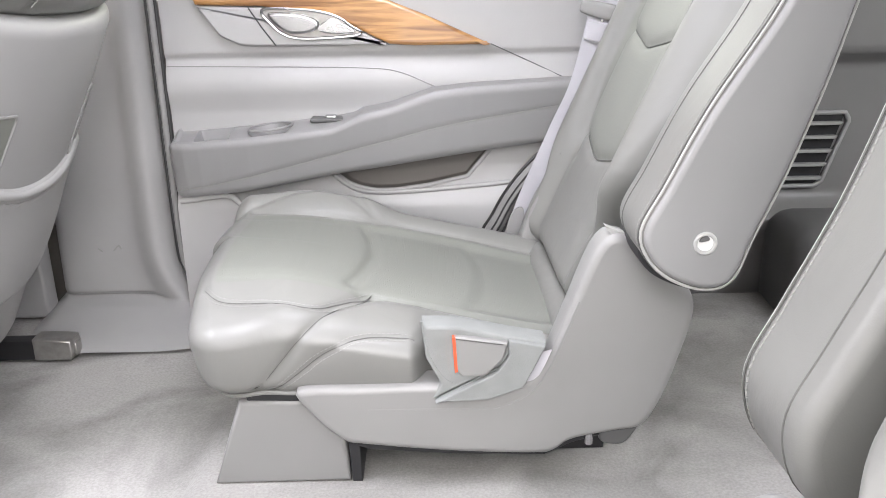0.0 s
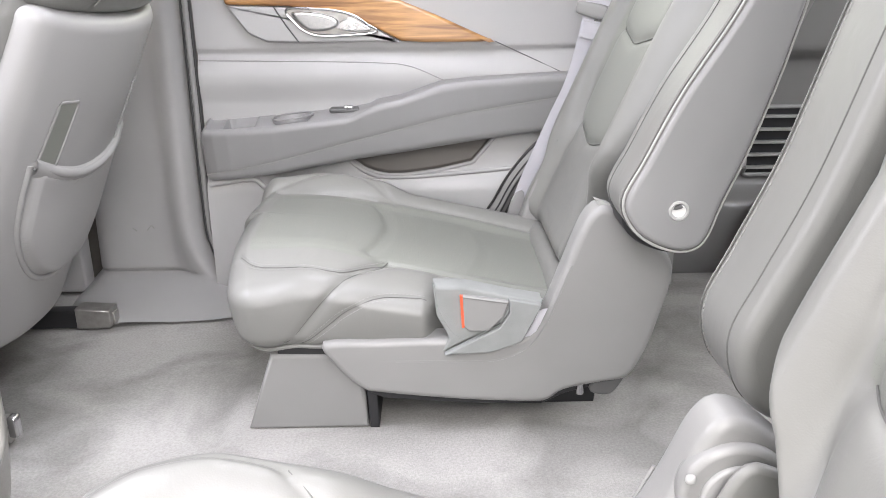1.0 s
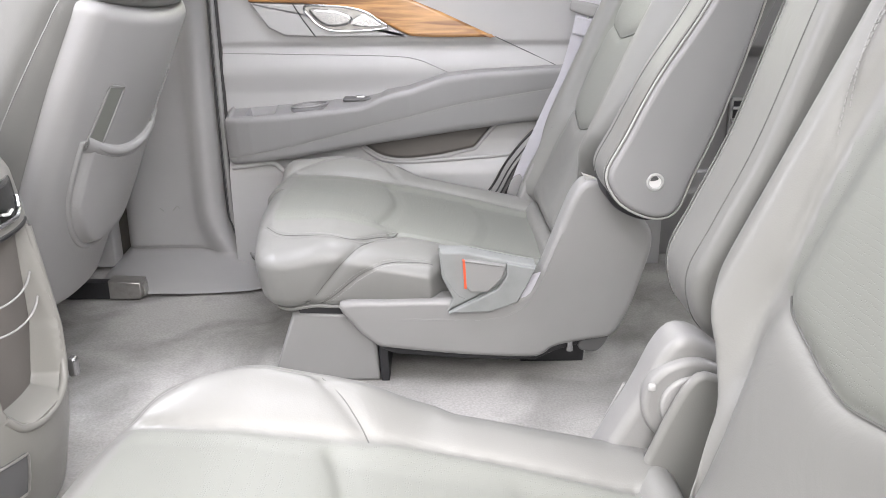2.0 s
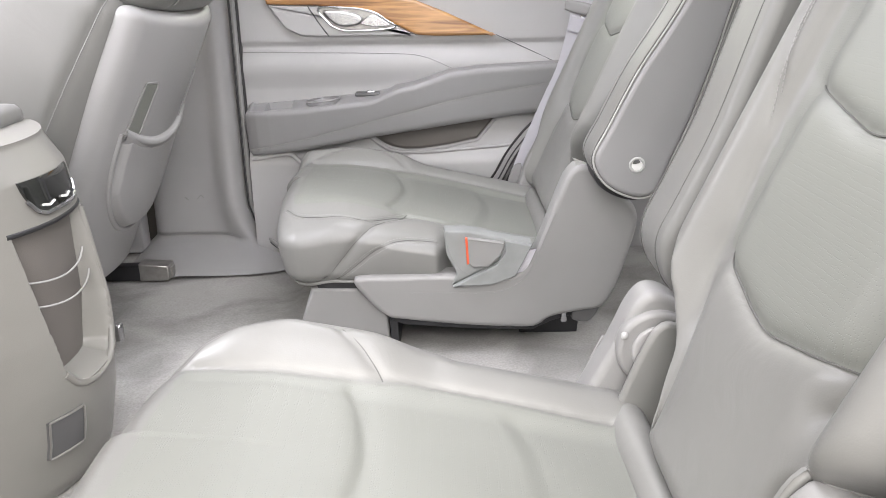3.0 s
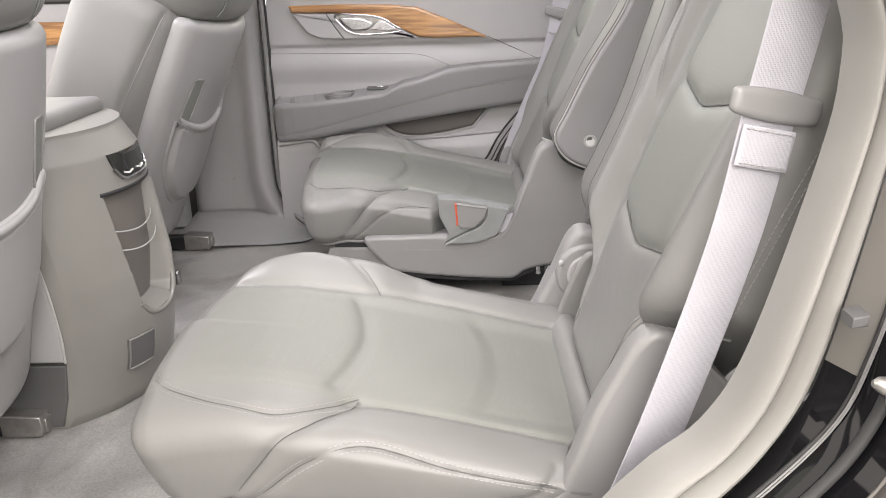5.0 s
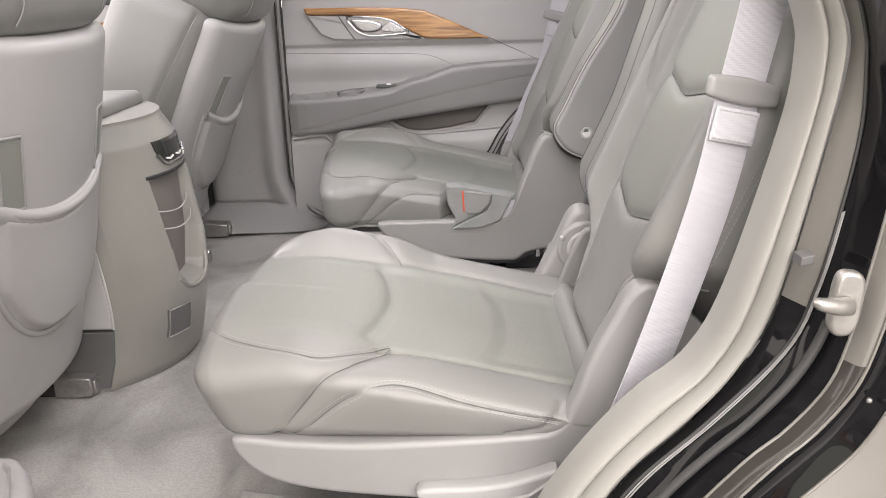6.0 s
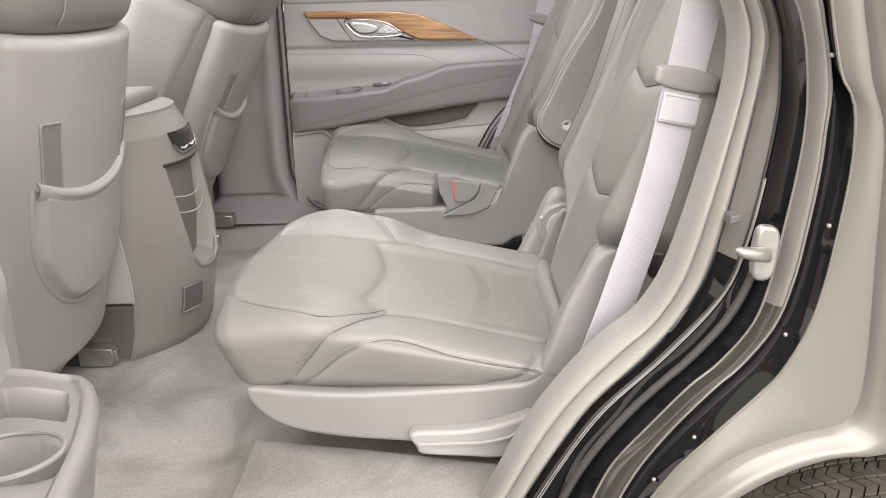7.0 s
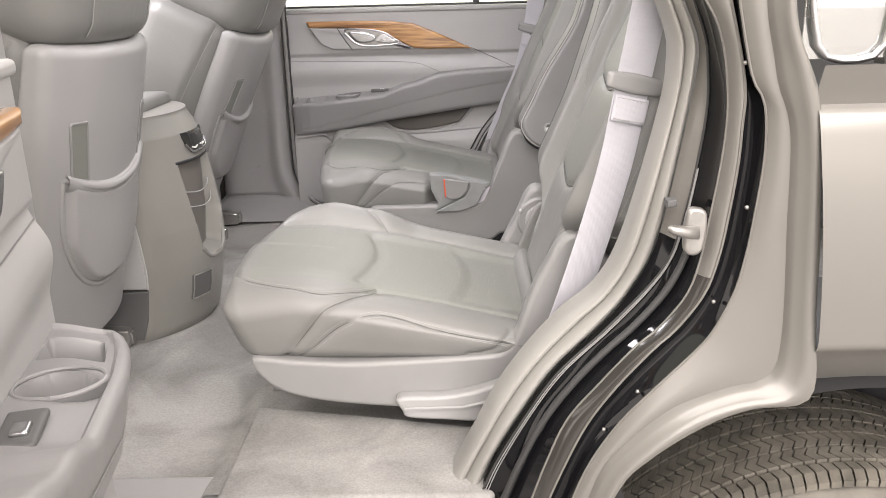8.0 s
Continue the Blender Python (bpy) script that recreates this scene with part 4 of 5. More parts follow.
# ---- front seats ----
def front_seat(s, label, x_low, tilt_deg):
    e = thing("front_seat", (-0.6, s * 0.44, FZ), label, "car seat", "front seats")
    tilt = math.radians(tilt_deg)
    foot = np.array([x_low, 0.0, 0.78])
    up = np.array([math.sin(tilt), 0, math.cos(tilt)])
    back = np.array([math.cos(tilt), 0, -math.sin(tilt)])

    def lean(v):
        v = np.asarray(v, float)
        return foot + v[:, :1] * back + np.outer(v[:, 1], (0, 1, 0)) + v[:, 2:] * up

    def put(name, shape, mat, parent=e, lab=""):
        return part(name, mirror((lean(shape[0]), shape[1]), s), mat, parent, lab)

    def rear(y):
        return -0.055 * (np.abs(y - 0.44) / 0.24) ** 2.4

    def bw(v):
        w, y, u = v[:, 0].copy(), v[:, 1].copy(), v[:, 2].copy()
        y2 = 0.44 + (y - 0.44) * (1 - 0.10 * smooth01((0.45 - u) / 0.4) - 0.05 * smooth01((u - 0.40) / 0.2))
        k = smooth01((w + 0.16) / 0.1)
        dy = np.abs(y - 0.44)
        w2 = w + k * rear(y) - (1 - k) * 0.05 * smooth01((dy - 0.10) / 0.08)
        return np.stack([w2, y2, u], 1)

    bk = soft((-0.125, 0.44, 0.29), (0.10, 0.238, 0.29), 0.05, 0.008, bw)
    sl = [onto(bk, curve([(-0.13, 0.02), (-0.12, 0.25), (-0.10, 0.45), (-0.09, 0.56)], 50), 1, q) for q in (-1, 1)]
    bk = groove(bk, sl, 0.004, 0.006)
    put("backrest", bk, LEATHER)
    for l in sl:
        put("stitching", tube(l, 0.001, 5), THREAD)

    def hug(y, u, out):
        """A point of the back panel's rear face, pushed out by a little."""
        k = 1 - 0.10 * float(smooth01(np.array([(0.45 - u) / 0.4]))[0]) - 0.05 * float(smooth01(np.array([(u - 0.40) / 0.2]))[0])
        return (float(rear(np.array([y]))[0]) + out, 0.44 + (y - 0.44) * k, u)

    def ubot(dy):
        return 0.135 + 0.12 * np.clip(dy / 0.165, 0, 1.2) ** 3

    def pw(v):
        w, y, u = v[:, 0], v[:, 1], v[:, 2]
        dy = np.abs(y - 0.44)
        q = bw(v)
        face = smooth01((w + 0.012) / 0.012)
        urim = 0.315 + 1.25 * dy**2
        pocket = smooth01((urim - u) / 0.006) * smooth01((0.158 - dy) / 0.012) * smooth01((u - ubot(dy)) / 0.015)
        q[:, 0] += face * (0.008 * pocket + 0.006 * np.sin(np.clip(u / 0.3, 0, 1) * np.pi) * pocket)
        for y0 in (0.305, 0.575):
            strip = smooth01((0.022 - np.abs(y - y0 - 0.10 * (u - 0.395))) / 0.003) * smooth01((0.053 - np.abs(u - 0.395)) / 0.003)
            q[:, 0] -= face * 0.001 * strip
        return q

    sh = soft((-0.018, 0.44, 0.29), (0.024, 0.215, 0.275), 0.02, 0.0045, pw)
    hb = put("back_panel", sh, PLASTIC, e, "hard moulded grey back panel")
    lip = []
    for du, dx in ((0.012, -0.004), (0.009, 0.003), (0.003, 0.0075), (-0.004, 0.008), (-0.013, 0.006), (-0.024, -0.006)):
        lip.append([hug(y, 0.319 + du + 1.25 * (y - 0.44) ** 2, dx + 0.006) for y in np.linspace(0.275, 0.605, 50)])
    put("pocket_rim", loft(lip), PLASTIC, hb)
    crest = np.array([hug(y, 0.320 + 1.25 * (y - 0.44) ** 2, 0.010 - 0.012 * (abs(y - 0.44) / 0.168) ** 6) for y in np.linspace(0.272, 0.608, 60)])
    put("rim_roll", tube(crest, 0.0075, 8), PLASTIC, hb)
    for q in (-1, 1):
        fall = curve([(0.170, 0.352), (0.168, 0.29), (0.158, 0.235), (0.130, 0.185), (0.09, 0.150), (0.04, 0.132), (0.0, 0.128)], 50)
        put("pocket_edge", tube(np.array([hug(0.44 + q * d, u, 0.0045) for d, u in fall]), 0.0055, 8), PLASTIC, hb)
    for y0 in (0.305, 0.575):
        q = [(0.007 + float(rear(np.array([y0]))[0]) * 1.0, y0 + sy + 0.10 * su, 0.395 + su) for sy, su in ((-0.022, -0.05), (0.02, -0.05), (0.022, 0.05), (-0.018, 0.05), (-0.022, -0.05))]
        q = [hug(yy, uu, 0.0068) for _, yy, uu in q]
        strip = put("vent_strip", tube(polyline(q, 40), 0.0022, 6), COVER, hb)
        rows_ = [[hug(y0 + sy + 0.10 * su, 0.395 + su, 0.0066) for sy in np.linspace(-0.02, 0.02, 8)] for su in np.linspace(-0.049, 0.049, 8)]
        put("mesh", loft(rows_), PERF, strip, "fine perforated grille")
    hs = soft((-0.10, 0.44, 0.645), (0.105, 0.225, 0.088), 0.05, 0.009, bw)
    hl = [onto(hs, [(0.44 + d, u) for u in np.linspace(0.58, 0.715, 20)], 0, 1) for d in (-0.12, 0.12)]
    hs = groove(hs, hl, 0.004, 0.006)
    pad = put("shoulder_pad", hs, LEATHER)
    for l in hl:
        put("stitching", tube(l, 0.001, 5), THREAD, pad)
    put("headrest", soft((-0.10, 0.44, 0.84), (0.06, 0.15, 0.10), 0.045, 0.012), LEATHER)
    cu = soft((-0.80, 0.44, 0.97), (0.26, 0.245, 0.085), 0.05, 0.012)
    part("cushion", mirror(cu, s), LEATHER, e)
    part("base", mirror(slab([(-1.05, 0.92), (-1.0, 0.80), (-0.63, 0.80), (-0.58, 0.92)], 0.22, 0.66, 0.02), s), PLASTIC, e)
    fl = soft((-0.05, 0.44, 0.03), (0.012, 0.20, 0.075), 0.011, 0.009, bw)
    put("carpet_flap", fl, CARPET, e, "pale carpeted flap below the back panel")
    for yy in (0.255, 0.69):
        rail = part("seat_track", mirror(slab([(-1.0, 0.685), (-0.565, 0.685), (-0.565, 0.722), (-1.0, 0.722)], yy - 0.016, yy + 0.016, 0.004), s), DARK, e, "dark seat track with end cap")
        part("end_cap", mirror(slab([(-0.60, 0.686), (-0.535, 0.686), (-0.53, 0.70), (-0.532, 0.724), (-0.60, 0.728)], yy - 0.022, yy + 0.022, 0.004), s), STEEL, rail, "worn metal end cap")
        part("bracket", mirror(slab([(-0.546, 0.690), (-0.527, 0.690), (-0.527, 0.716), (-0.546, 0.716)], yy - 0.010, yy + 0.014, 0.002), s), STEEL, rail, "small steel bracket")
        part("leg", mirror(slab([(-0.95, 0.72), (-0.93, 0.82), (-0.68, 0.82), (-0.66, 0.72)], yy - 0.012, yy + 0.012, 0.003), s), DARK, e)
    return e


front_seat(1, "grey leather front seat with hard back panel and map pocket", -0.57, 25)
front_seat(-1, "grey leather front seat with map pocket beside open door", -0.515, 13)

# ---- centre console ----
CY, CW = -0.065, 0.18
console = thing("centre_console", (-0.5, CY, FZ), "grey centre console with rear display and storage recess", "console")


def rear_x(z, y):
    return np.interp(z, [0.68, 0.70, 0.78, 0.85, 0.92, 1.05, 1.12, 1.16], [-0.415, -0.40, -0.383, -0.375, -0.375, -0.393, -0.405, -0.43]) - 0.095 * np.clip(np.abs(y - CY) / CW, 0, 1.2) ** 2.2


def console_shape():
    rows = []
    for z in np.r_[np.linspace(0.683, 0.72, 6), np.linspace(0.726, 1.13, 130), np.linspace(1.135, 1.165, 12)]:
        inset = 0.03 * float(np.clip((z - 1.135) / 0.03, 0, 1)) ** 2
        ys = np.linspace(CY - CW + inset, CY + CW - inset, 170)
        x = rear_x(z, ys)
        # storage recess
        half = np.interp(z, [0.835, 0.86, 0.93, 1.062], [0.045, 0.066, 0.078, 0.086])
        d = np.abs(ys - (CY - 0.012))
        rec = smooth01((half - d) / 0.010) * float(smooth01(np.array([(z - 0.842) / 0.012]))[0] * smooth01(np.array([(1.062 - z) / 0.005]))[0])
        x = x - rec * (0.016 + 0.030 * np.clip((1.07 - z) / 0.2, 0, 1))
        pts = np.stack([x, ys, np.full(170, z)], 1)
        left = [(-1.05, CY - CW + inset, z), (-0.80, CY - CW + inset, z), (-0.60, CY - CW + inset, z)]
        right = [(-0.60, CY + CW - inset, z), (-0.80, CY + CW - inset, z), (-1.05, CY + CW - inset, z)]
        rows.append(np.vstack([left, pts, right]))
    v, f = loft(rows, close_cols=True, cap=True)
    return v, f


part("console_body", console_shape(), CONSOLE, console)


def on_rear(pts, out=0.001, n=40, closed=False):
    p = curve(pts, n, closed) if closed else polyline(pts, n)
    return np.array([(float(rear_x(z, np.array(y))) + out, y, z) for y, z in p])


def rear_plate(y0, y1, z0, z1, taper, thick):
    rows = []
    for t in np.linspace(0, 1, 12):
        z = z0 + (z1 - z0) * t
        k = taper * (1 - t) ** 2
        ys = np.linspace(y0 + k, y1 - k, 20)
        rows.append(np.stack([rear_x(z, ys) + thick, ys, np.full(20, z)], 1))
    edge = [r - np.array([thick + 0.004, 0, 0]) for r in rows]
    return join(loft(rows), loft([rows[0], edge[0]]), loft([rows[-1], edge[-1]]), loft([[r[0] for r in rows], [r[0] for r in edge]]), loft([[r[-1] for r in rows], [r[-1] for r in edge]]))


pn = part("rear_display", rear_plate(CY - 0.068, CY + 0.055, 1.078, 1.122, 0.018, 0.003), SCREEN, console, "black glass climate display")
part("display_rim", tube(on_rear([(CY - 0.066, 1.098), (CY - 0.055, 1.083), (CY - 0.04, 1.077), (CY + 0.03, 1.077), (CY + 0.045, 1.083), (CY + 0.054, 1.098)], 0.004), 0.0028), CHROME, pn)
for dy in (-0.032, 0.012):
    part("button", tube(on_rear([(CY + dy - 0.012, 1.088), (CY + dy, 1.085), (CY + dy + 0.012, 1.088)], 0.0045, 12), 0.0018), WHITE, pn)
part("recess_floor", loft([[(float(rear_x(z, np.array(y))) - 0.0145 - 0.028 * max(0, min(1, (1.07 - z) / 0.2)), y, z) for y in np.linspace(CY - 0.012 - hw_, CY - 0.012 + hw_, 16)] for z, hw_ in ((0.848, 0.045), (0.865, 0.06), (0.93, 0.073), (1.058, 0.081))]), BROWN, console, "brown-grey lining of the storage recess")
lip_y = CY - 0.012
lip_r = on_rear(curve([(lip_y + 0.088, 1.052), (lip_y + 0.082, 0.93), (lip_y + 0.070, 0.868), (lip_y + 0.045, 0.842), (lip_y, 0.834), (lip_y - 0.045, 0.842), (lip_y - 0.068, 0.866)], 60), -0.002, 90)
part("recess_lip", tube(lip_r, 0.0055, 8), CONSOLE, console, "rounded lip round the storage recess")
# the overhang's shadow line, laid in as a black bead
part("recess_shadow_bead", tube(on_rear([(lip_y - 0.088, 1.062), (lip_y + 0.088, 1.062)], -0.003, 30), 0.0042, 8), DARK, console, "black bead put in for the shadow above the recess")
for z0 in (0.985, 0.952):
    part("pocket_edge", tube([(float(rear_x(z0 + 0.35 * (y - CY + 0.012) ** 2 * 6, np.array(y))) - 0.004 - 0.01, y, z0 + 2.2 * (y - CY + 0.012) ** 2) for y in np.linspace(CY - 0.085, CY + 0.06, 24)], 0.0013), TRIM, console)
ou = part("power_outlet", rear_plate(CY - 0.112, CY - 0.062, 0.757, 0.812, 0.0, 0.004), PLASTIC_DARK, console, "square power outlet cover")
part("outlet_rim", tube(on_rear([(CY - 0.112, 0.812), (CY - 0.112, 0.757), (CY - 0.062, 0.757), (CY - 0.062, 0.812), (CY - 0.112, 0.812)], 0.005), 0.0016), STEEL, ou)
part("latch", soft((-0.392, CY + 0.10, 0.845), (0.006, 0.008, 0.014), 0.004, 0.003), CHROME, console)
part("armrest_lid", soft((-0.80, CY, 1.172), (0.30, 0.155, 0.018), 0.016, 0.01), LEATHER, console, "padded console lid")
sp = [(-1.05, 1.11), (-0.555, 1.11), (-0.52, 1.05), (-0.498, 0.96), (-0.487, 0.86), (-0.487, 0.808), (-1.05, 0.808)]
part("side_panel", slab(polyline(sp + sp[:1], 90)[:-1], CY - CW - 0.007, CY - CW + 0.01, 0.003), TRIM, console)
part("panel_seam", tube(np.array([(x + 0.0015, CY - CW - 0.006, z) for x, z in curve(sp[1:6], 50)]), 0.0022, 6), PIPING, console, "pale edge of the side panel")
part("panel_seam", tube([(-1.0, CY - CW - 0.0055, 0.8055), (-0.487, CY - CW - 0.0055, 0.8055)], 0.0022, 6), SEALRUB, console)
part("lower_panel", slab([(-1.05, 0.803), (-0.487, 0.803), (-0.495, 0.74), (-0.51, 0.69), (-1.05, 0.69)], CY - CW - 0.006, CY - CW + 0.01, 0.003), PLASTIC_DARK, console)

# ---- near side: pillar trim, seal, jamb, quarter panel ----
N = 90
body = thing("car_body", (0.6, -0.95, 0.6), "champagne vehicle body round the open door, dark reflections coloured black", "car body")
c_in = curve([(0.50, 1.75), (0.455, 1.45), (0.452, 1.333), (0.446, 1.256), (0.404, 1.084), (0.369, 1.012), (0.323, 0.971), (0.277, 0.92), (0.229, 0.851), (0.187, 0.768), (0.148, 0.70), (0.10, 0.66)], N)
c_out = curve([(0.52, 1.75), (0.475, 1.45), (0.475, 1.334), (0.466, 1.251), (0.437, 1.089), (0.406, 1.018), (0.367, 0.966), (0.306, 0.903), (0.26, 0.834), (0.219, 0.761), (0.19, 0.696), (0.15, 0.65)], N)
c_b1 = curve([(0.50, 1.75), (0.462, 1.45), (0.480, 1.36), (0.492, 1.288), (0.494, 1.244), (0.491, 1.198), (0.483, 1.135), (0.476, 1.085), (0.462, 1.036), (0.430, 0.992), (0.399, 0.963), (0.356, 0.913), (0.316, 0.862), (0.290, 0.80), (0.268, 0.735), (0.24, 0.66)], N)
c_st = curve([(0.53, 1.75), (0.495, 1.45), (0.494, 1.36), (0.506, 1.290), (0.506, 1.247), (0.505, 1.202), (0.499, 1.140), (0.492, 1.092), (0.478, 1.043), (0.447, 0.997), (0.420, 0.970), (0.377, 0.920), (0.340, 0.866), (0.310, 0.80), (0.285, 0.735), (0.255, 0.66)], N)
c_b2 = curve([(0.53, 1.75), (0.498, 1.45), (0.497, 1.36), (0.508, 1.306), (0.523, 1.280), (0.529, 1.248), (0.530, 1.204), (0.525, 1.143), (0.519, 1.092), (0.508, 1.043), (0.486, 0.995), (0.462, 0.965), (0.420, 0.92), (0.376, 0.870), (0.340, 0.81), (0.316, 0.745), (0.29, 0.66)], N)
c_cr = curve([(0.56, 1.75), (0.512, 1.45), (0.529, 1.316), (0.552, 1.247), (0.56, 1.135), (0.568, 0.992), (0.556, 0.94), (0.506, 0.925), (0.445, 0.90), (0.391, 0.855), (0.351, 0.80), (0.31, 0.66)], N)
c_ed = curve([(0.58, 1.75), (0.535, 1.42), (0.575, 1.277), (0.591, 1.138), (0.598, 1.025), (0.604, 0.92), (0.535, 0.905), (0.481, 0.884), (0.414, 0.837), (0.373, 0.787), (0.33, 0.66)], N)


def bend(c, k):
    """The upper part of the opening leans forward."""
    return c - np.stack([k * np.interp(c[:, 1], [1.33, 1.354, 1.387, 1.45, 1.75], [0, 0.006, 0.019, 0.040, 0.07]), 0 * c[:, 1]], 1)


c_in, c_out, c_b1, c_st, c_b2 = bend(c_in, 1), bend(c_out, 1), bend(c_b1, 0.5), bend(c_st, 0.5), bend(c_b2, 0.4)


def at_y(c, y):
    return np.stack([c[:, 0], np.full(len(c), y), c[:, 1]], 1)


def band(a, ya, b_, yb, k=6, bow=0.0):
    return [at_y(a + (b_ - a) * t, ya + (yb - ya) * t - bow * math.sin(math.pi * t)) for t in np.linspace(0, 1, k)]


c_fl = curve([(0.525, 1.75), (0.485, 1.45), (0.480, 1.345), (0.485, 1.265), (0.476, 1.18), (0.463, 1.11), (0.441, 1.05), (0.374, 0.971), (0.308, 0.904), (0.262, 0.834), (0.221, 0.761), (0.192, 0.696), (0.152, 0.65)], N)
c_fl = bend(c_fl, 1)
part("door_seal", loft(band(c_in + [0.0, 0.0], -0.79, c_in, -0.828, 3) + band(c_in, -0.830, c_in + (c_out - c_in) * 0.42, -0.842, 8, 0.008)[1:] + band(c_in + (c_out - c_in) * 0.46, -0.838, c_out, -0.85, 8, 0.013) + band(c_out, -0.85, c_out + [0.003, -0.002], -0.842, 3)[1:]), OPENING, body, "soft grey door opening trim")
# dark reflections are put into the colour: flange and ridge turn black below
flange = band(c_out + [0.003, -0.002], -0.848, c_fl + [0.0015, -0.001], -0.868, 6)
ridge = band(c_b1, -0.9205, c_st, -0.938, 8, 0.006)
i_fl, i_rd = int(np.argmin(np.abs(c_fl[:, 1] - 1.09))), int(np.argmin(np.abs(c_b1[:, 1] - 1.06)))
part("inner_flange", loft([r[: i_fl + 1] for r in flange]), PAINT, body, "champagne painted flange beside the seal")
part("inner_flange", loft([r[i_fl:] for r in flange]), BLACKPAINT, body, "lower flange beside the seal, dark reflection put into its colour")
part("flange_lip", tube(at_y(c_fl + [0.001, -0.001], -0.869), 0.0018, 6), SEALRUB, body)
# jamb and outer jamb are black to stand in for dark reflections
part("jamb", loft(band(c_fl + [0.0015, -0.001], -0.868, c_b1, -0.92, 12, -0.010)), BLACKPAINT, body, "glossy door jamb, dark reflection put into its colour")
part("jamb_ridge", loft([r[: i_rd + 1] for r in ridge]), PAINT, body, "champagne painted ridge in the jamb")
part("jamb_ridge", loft([r[i_rd:] for r in ridge]), RIDGE_REFLECT, body, "foot of the ridge, dark reflection put into its colour")
part("outer_jamb", loft(band(c_st, -0.9385, c_b2, -0.95, 10, -0.012)), BLACKPAINT, body, "glossy outer jamb, dark reflection put into its colour")
mid_w = c_fl + (c_b1 - c_fl) * 0.48
part("weatherstrip", tube(at_y(mid_w, -0.897)[50:], 0.0050, 8), WEATHER, body, "grey rubber weatherstrip")
# thin pale tubes stand in for highlights along the flange edge
for k_ in (0.05, 0.11):
    part("flange_highlight", tube(at_y(c_fl + (c_b1 - c_fl) * k_ + [0.001, -0.001], -0.8705 - 0.02 * k_)[42:], 0.0009, 6), COVER, body, "thin pale line laid in for the edge highlight")
for cc, yy in ((c_b1, -0.921), (c_st, -0.939), (c_b2, -0.951)):
    part("jamb_edge", tube(at_y(cc, yy), 0.0016, 6), PAINT, body)
part("quarter_panel", loft(band(c_b2 + [0.001, 0], -0.951, c_cr, -0.961, 6, 0.004) + band(c_cr, -0.963, c_cr + (c_ed - c_cr) * 0.35, -0.974, 4, 0.002)[1:] + band(c_cr + (c_ed - c_cr) * 0.35, -0.974, c_ed, -0.980, 6, 0.006)[1:] + band(c_ed, -0.980, c_ed + [0.002, 0.003], -0.968, 3)[1:]), PAINT, body)
# steel dots in the jamb, standing in for reflected sparkles
for x, z, y in ((0.487, 1.035, -0.944), (0.515, 1.155, -0.95), (0.502, 1.32, -0.94), (0.40, 0.915, -0.945), (0.36, 0.86, -0.942)):
    part("glint_dot", soft((x, y - 0.002, z), (0.0025, 0.0025, 0.0025), 0.0022, 0.0015), STEEL, body)

# outer side panel behind the crease, with wheel arch and small window
AX, AZ, AR = 0.70, 0.45, 0.462


def outer_rows():
    rows = []
    for x in np.linspace(0.601, 2.2, 60):
        d = AR**2 - (x - AX) ** 2
        bz = max(AZ + math.sqrt(d), 0.45) if d > 0 else 0.45
        col = []
        for z in np.r_[np.linspace(bz, 1.0, 20), np.linspace(1.02, 1.262, 14), np.linspace(1.270, 1.276, 3), np.linspace(1.284, 1.32, 6)]:
            lean_in = -0.032 * np.interp(z, [1.0, 1.3], [0, 1])
            xx = x + lean_in * max(0, 1 - (x - 0.6) / 0.25)
            y = -0.985 - 0.012 * math.sin(math.pi * float(np.clip((z - 0.97) / 0.3, 0, 1))) + 0.10 * float(np.clip((0.988 - z) / 0.12, 0, 1)) + 0.012 * float(smooth01(np.array([(z - 1.268) / 0.008]))[0]) - 0.020 * float(np.clip((z - 1.278) / 0.042, 0, 1))
            col.append((xx, y, z))
        rows.append(col)
    return rows


part("side_panel", loft(outer_rows()), PANEL, body)
part("upper_pillar", slab([(0.64, 1.318), (2.2, 1.318), (2.1, 1.80), (0.64, 1.80)], -0.976, -0.95, 0.004), PAINT, body)
wf = curve([(0.549, 1.80), (0.551, 1.45), (0.560, 1.36), (0.572, 1.330), (0.60, 1.323), (0.630, 1.330), (0.640, 1.36), (0.642, 1.45), (0.642, 1.80)], 60)
part("window_frame", tube(np.stack([wf[:, 0], np.full(60, -0.978), wf[:, 1]], 1), 0.004, 8), CHROME, body)
q = part("window_pane", slab([(0.55, 1.325), (0.642, 1.325), (0.642, 1.80), (0.55, 1.80)], -0.972, -0.969, 0.001), TINTED, body, "tinted quarter window reflecting the sky")
q.visible_shadow = False
part("wheel_arch", loft([[(AX + (AR + o) * math.cos(a), y, AZ + (AR + o) * math.sin(a)) for a in np.linspace(0, math.pi, 60)] for y, o in ((-0.95, 0.004), (-0.90, 0.02), (-0.60, 0.03))]), DARK, body)
part("arch_wall", slab([(0.16, 0.10), (1.35, 0.10), (1.35, 0.87), (0.60, 0.87), (0.16, 0.58)], -0.632, -0.612, 0.004), DARK, body, "dark inner wall of the wheel housing")
part("far_side", slab([(-1.8, 0.5), (2.1, 0.5), (2.1, 1.31), (-1.8, 1.31)], 0.972, 0.985, 0.004), PAINT, body)
part("roof_panel", slab([(-1.6, 1.82), (2.2, 1.82), (2.2, 1.86), (-1.6, 1.86)], -0.80, 0.80, 0.01), BLACKPAINT, body)
part("striker_plate", slab(curve([(0.452, 1.144), (0.465, 1.150), (0.476, 1.140), (0.474, 1.100), (0.462, 1.090), (0.450, 1.100)], 40, closed=True), -0.935, -0.922, 0.004), STEEL, body, "worn silver door striker plate")
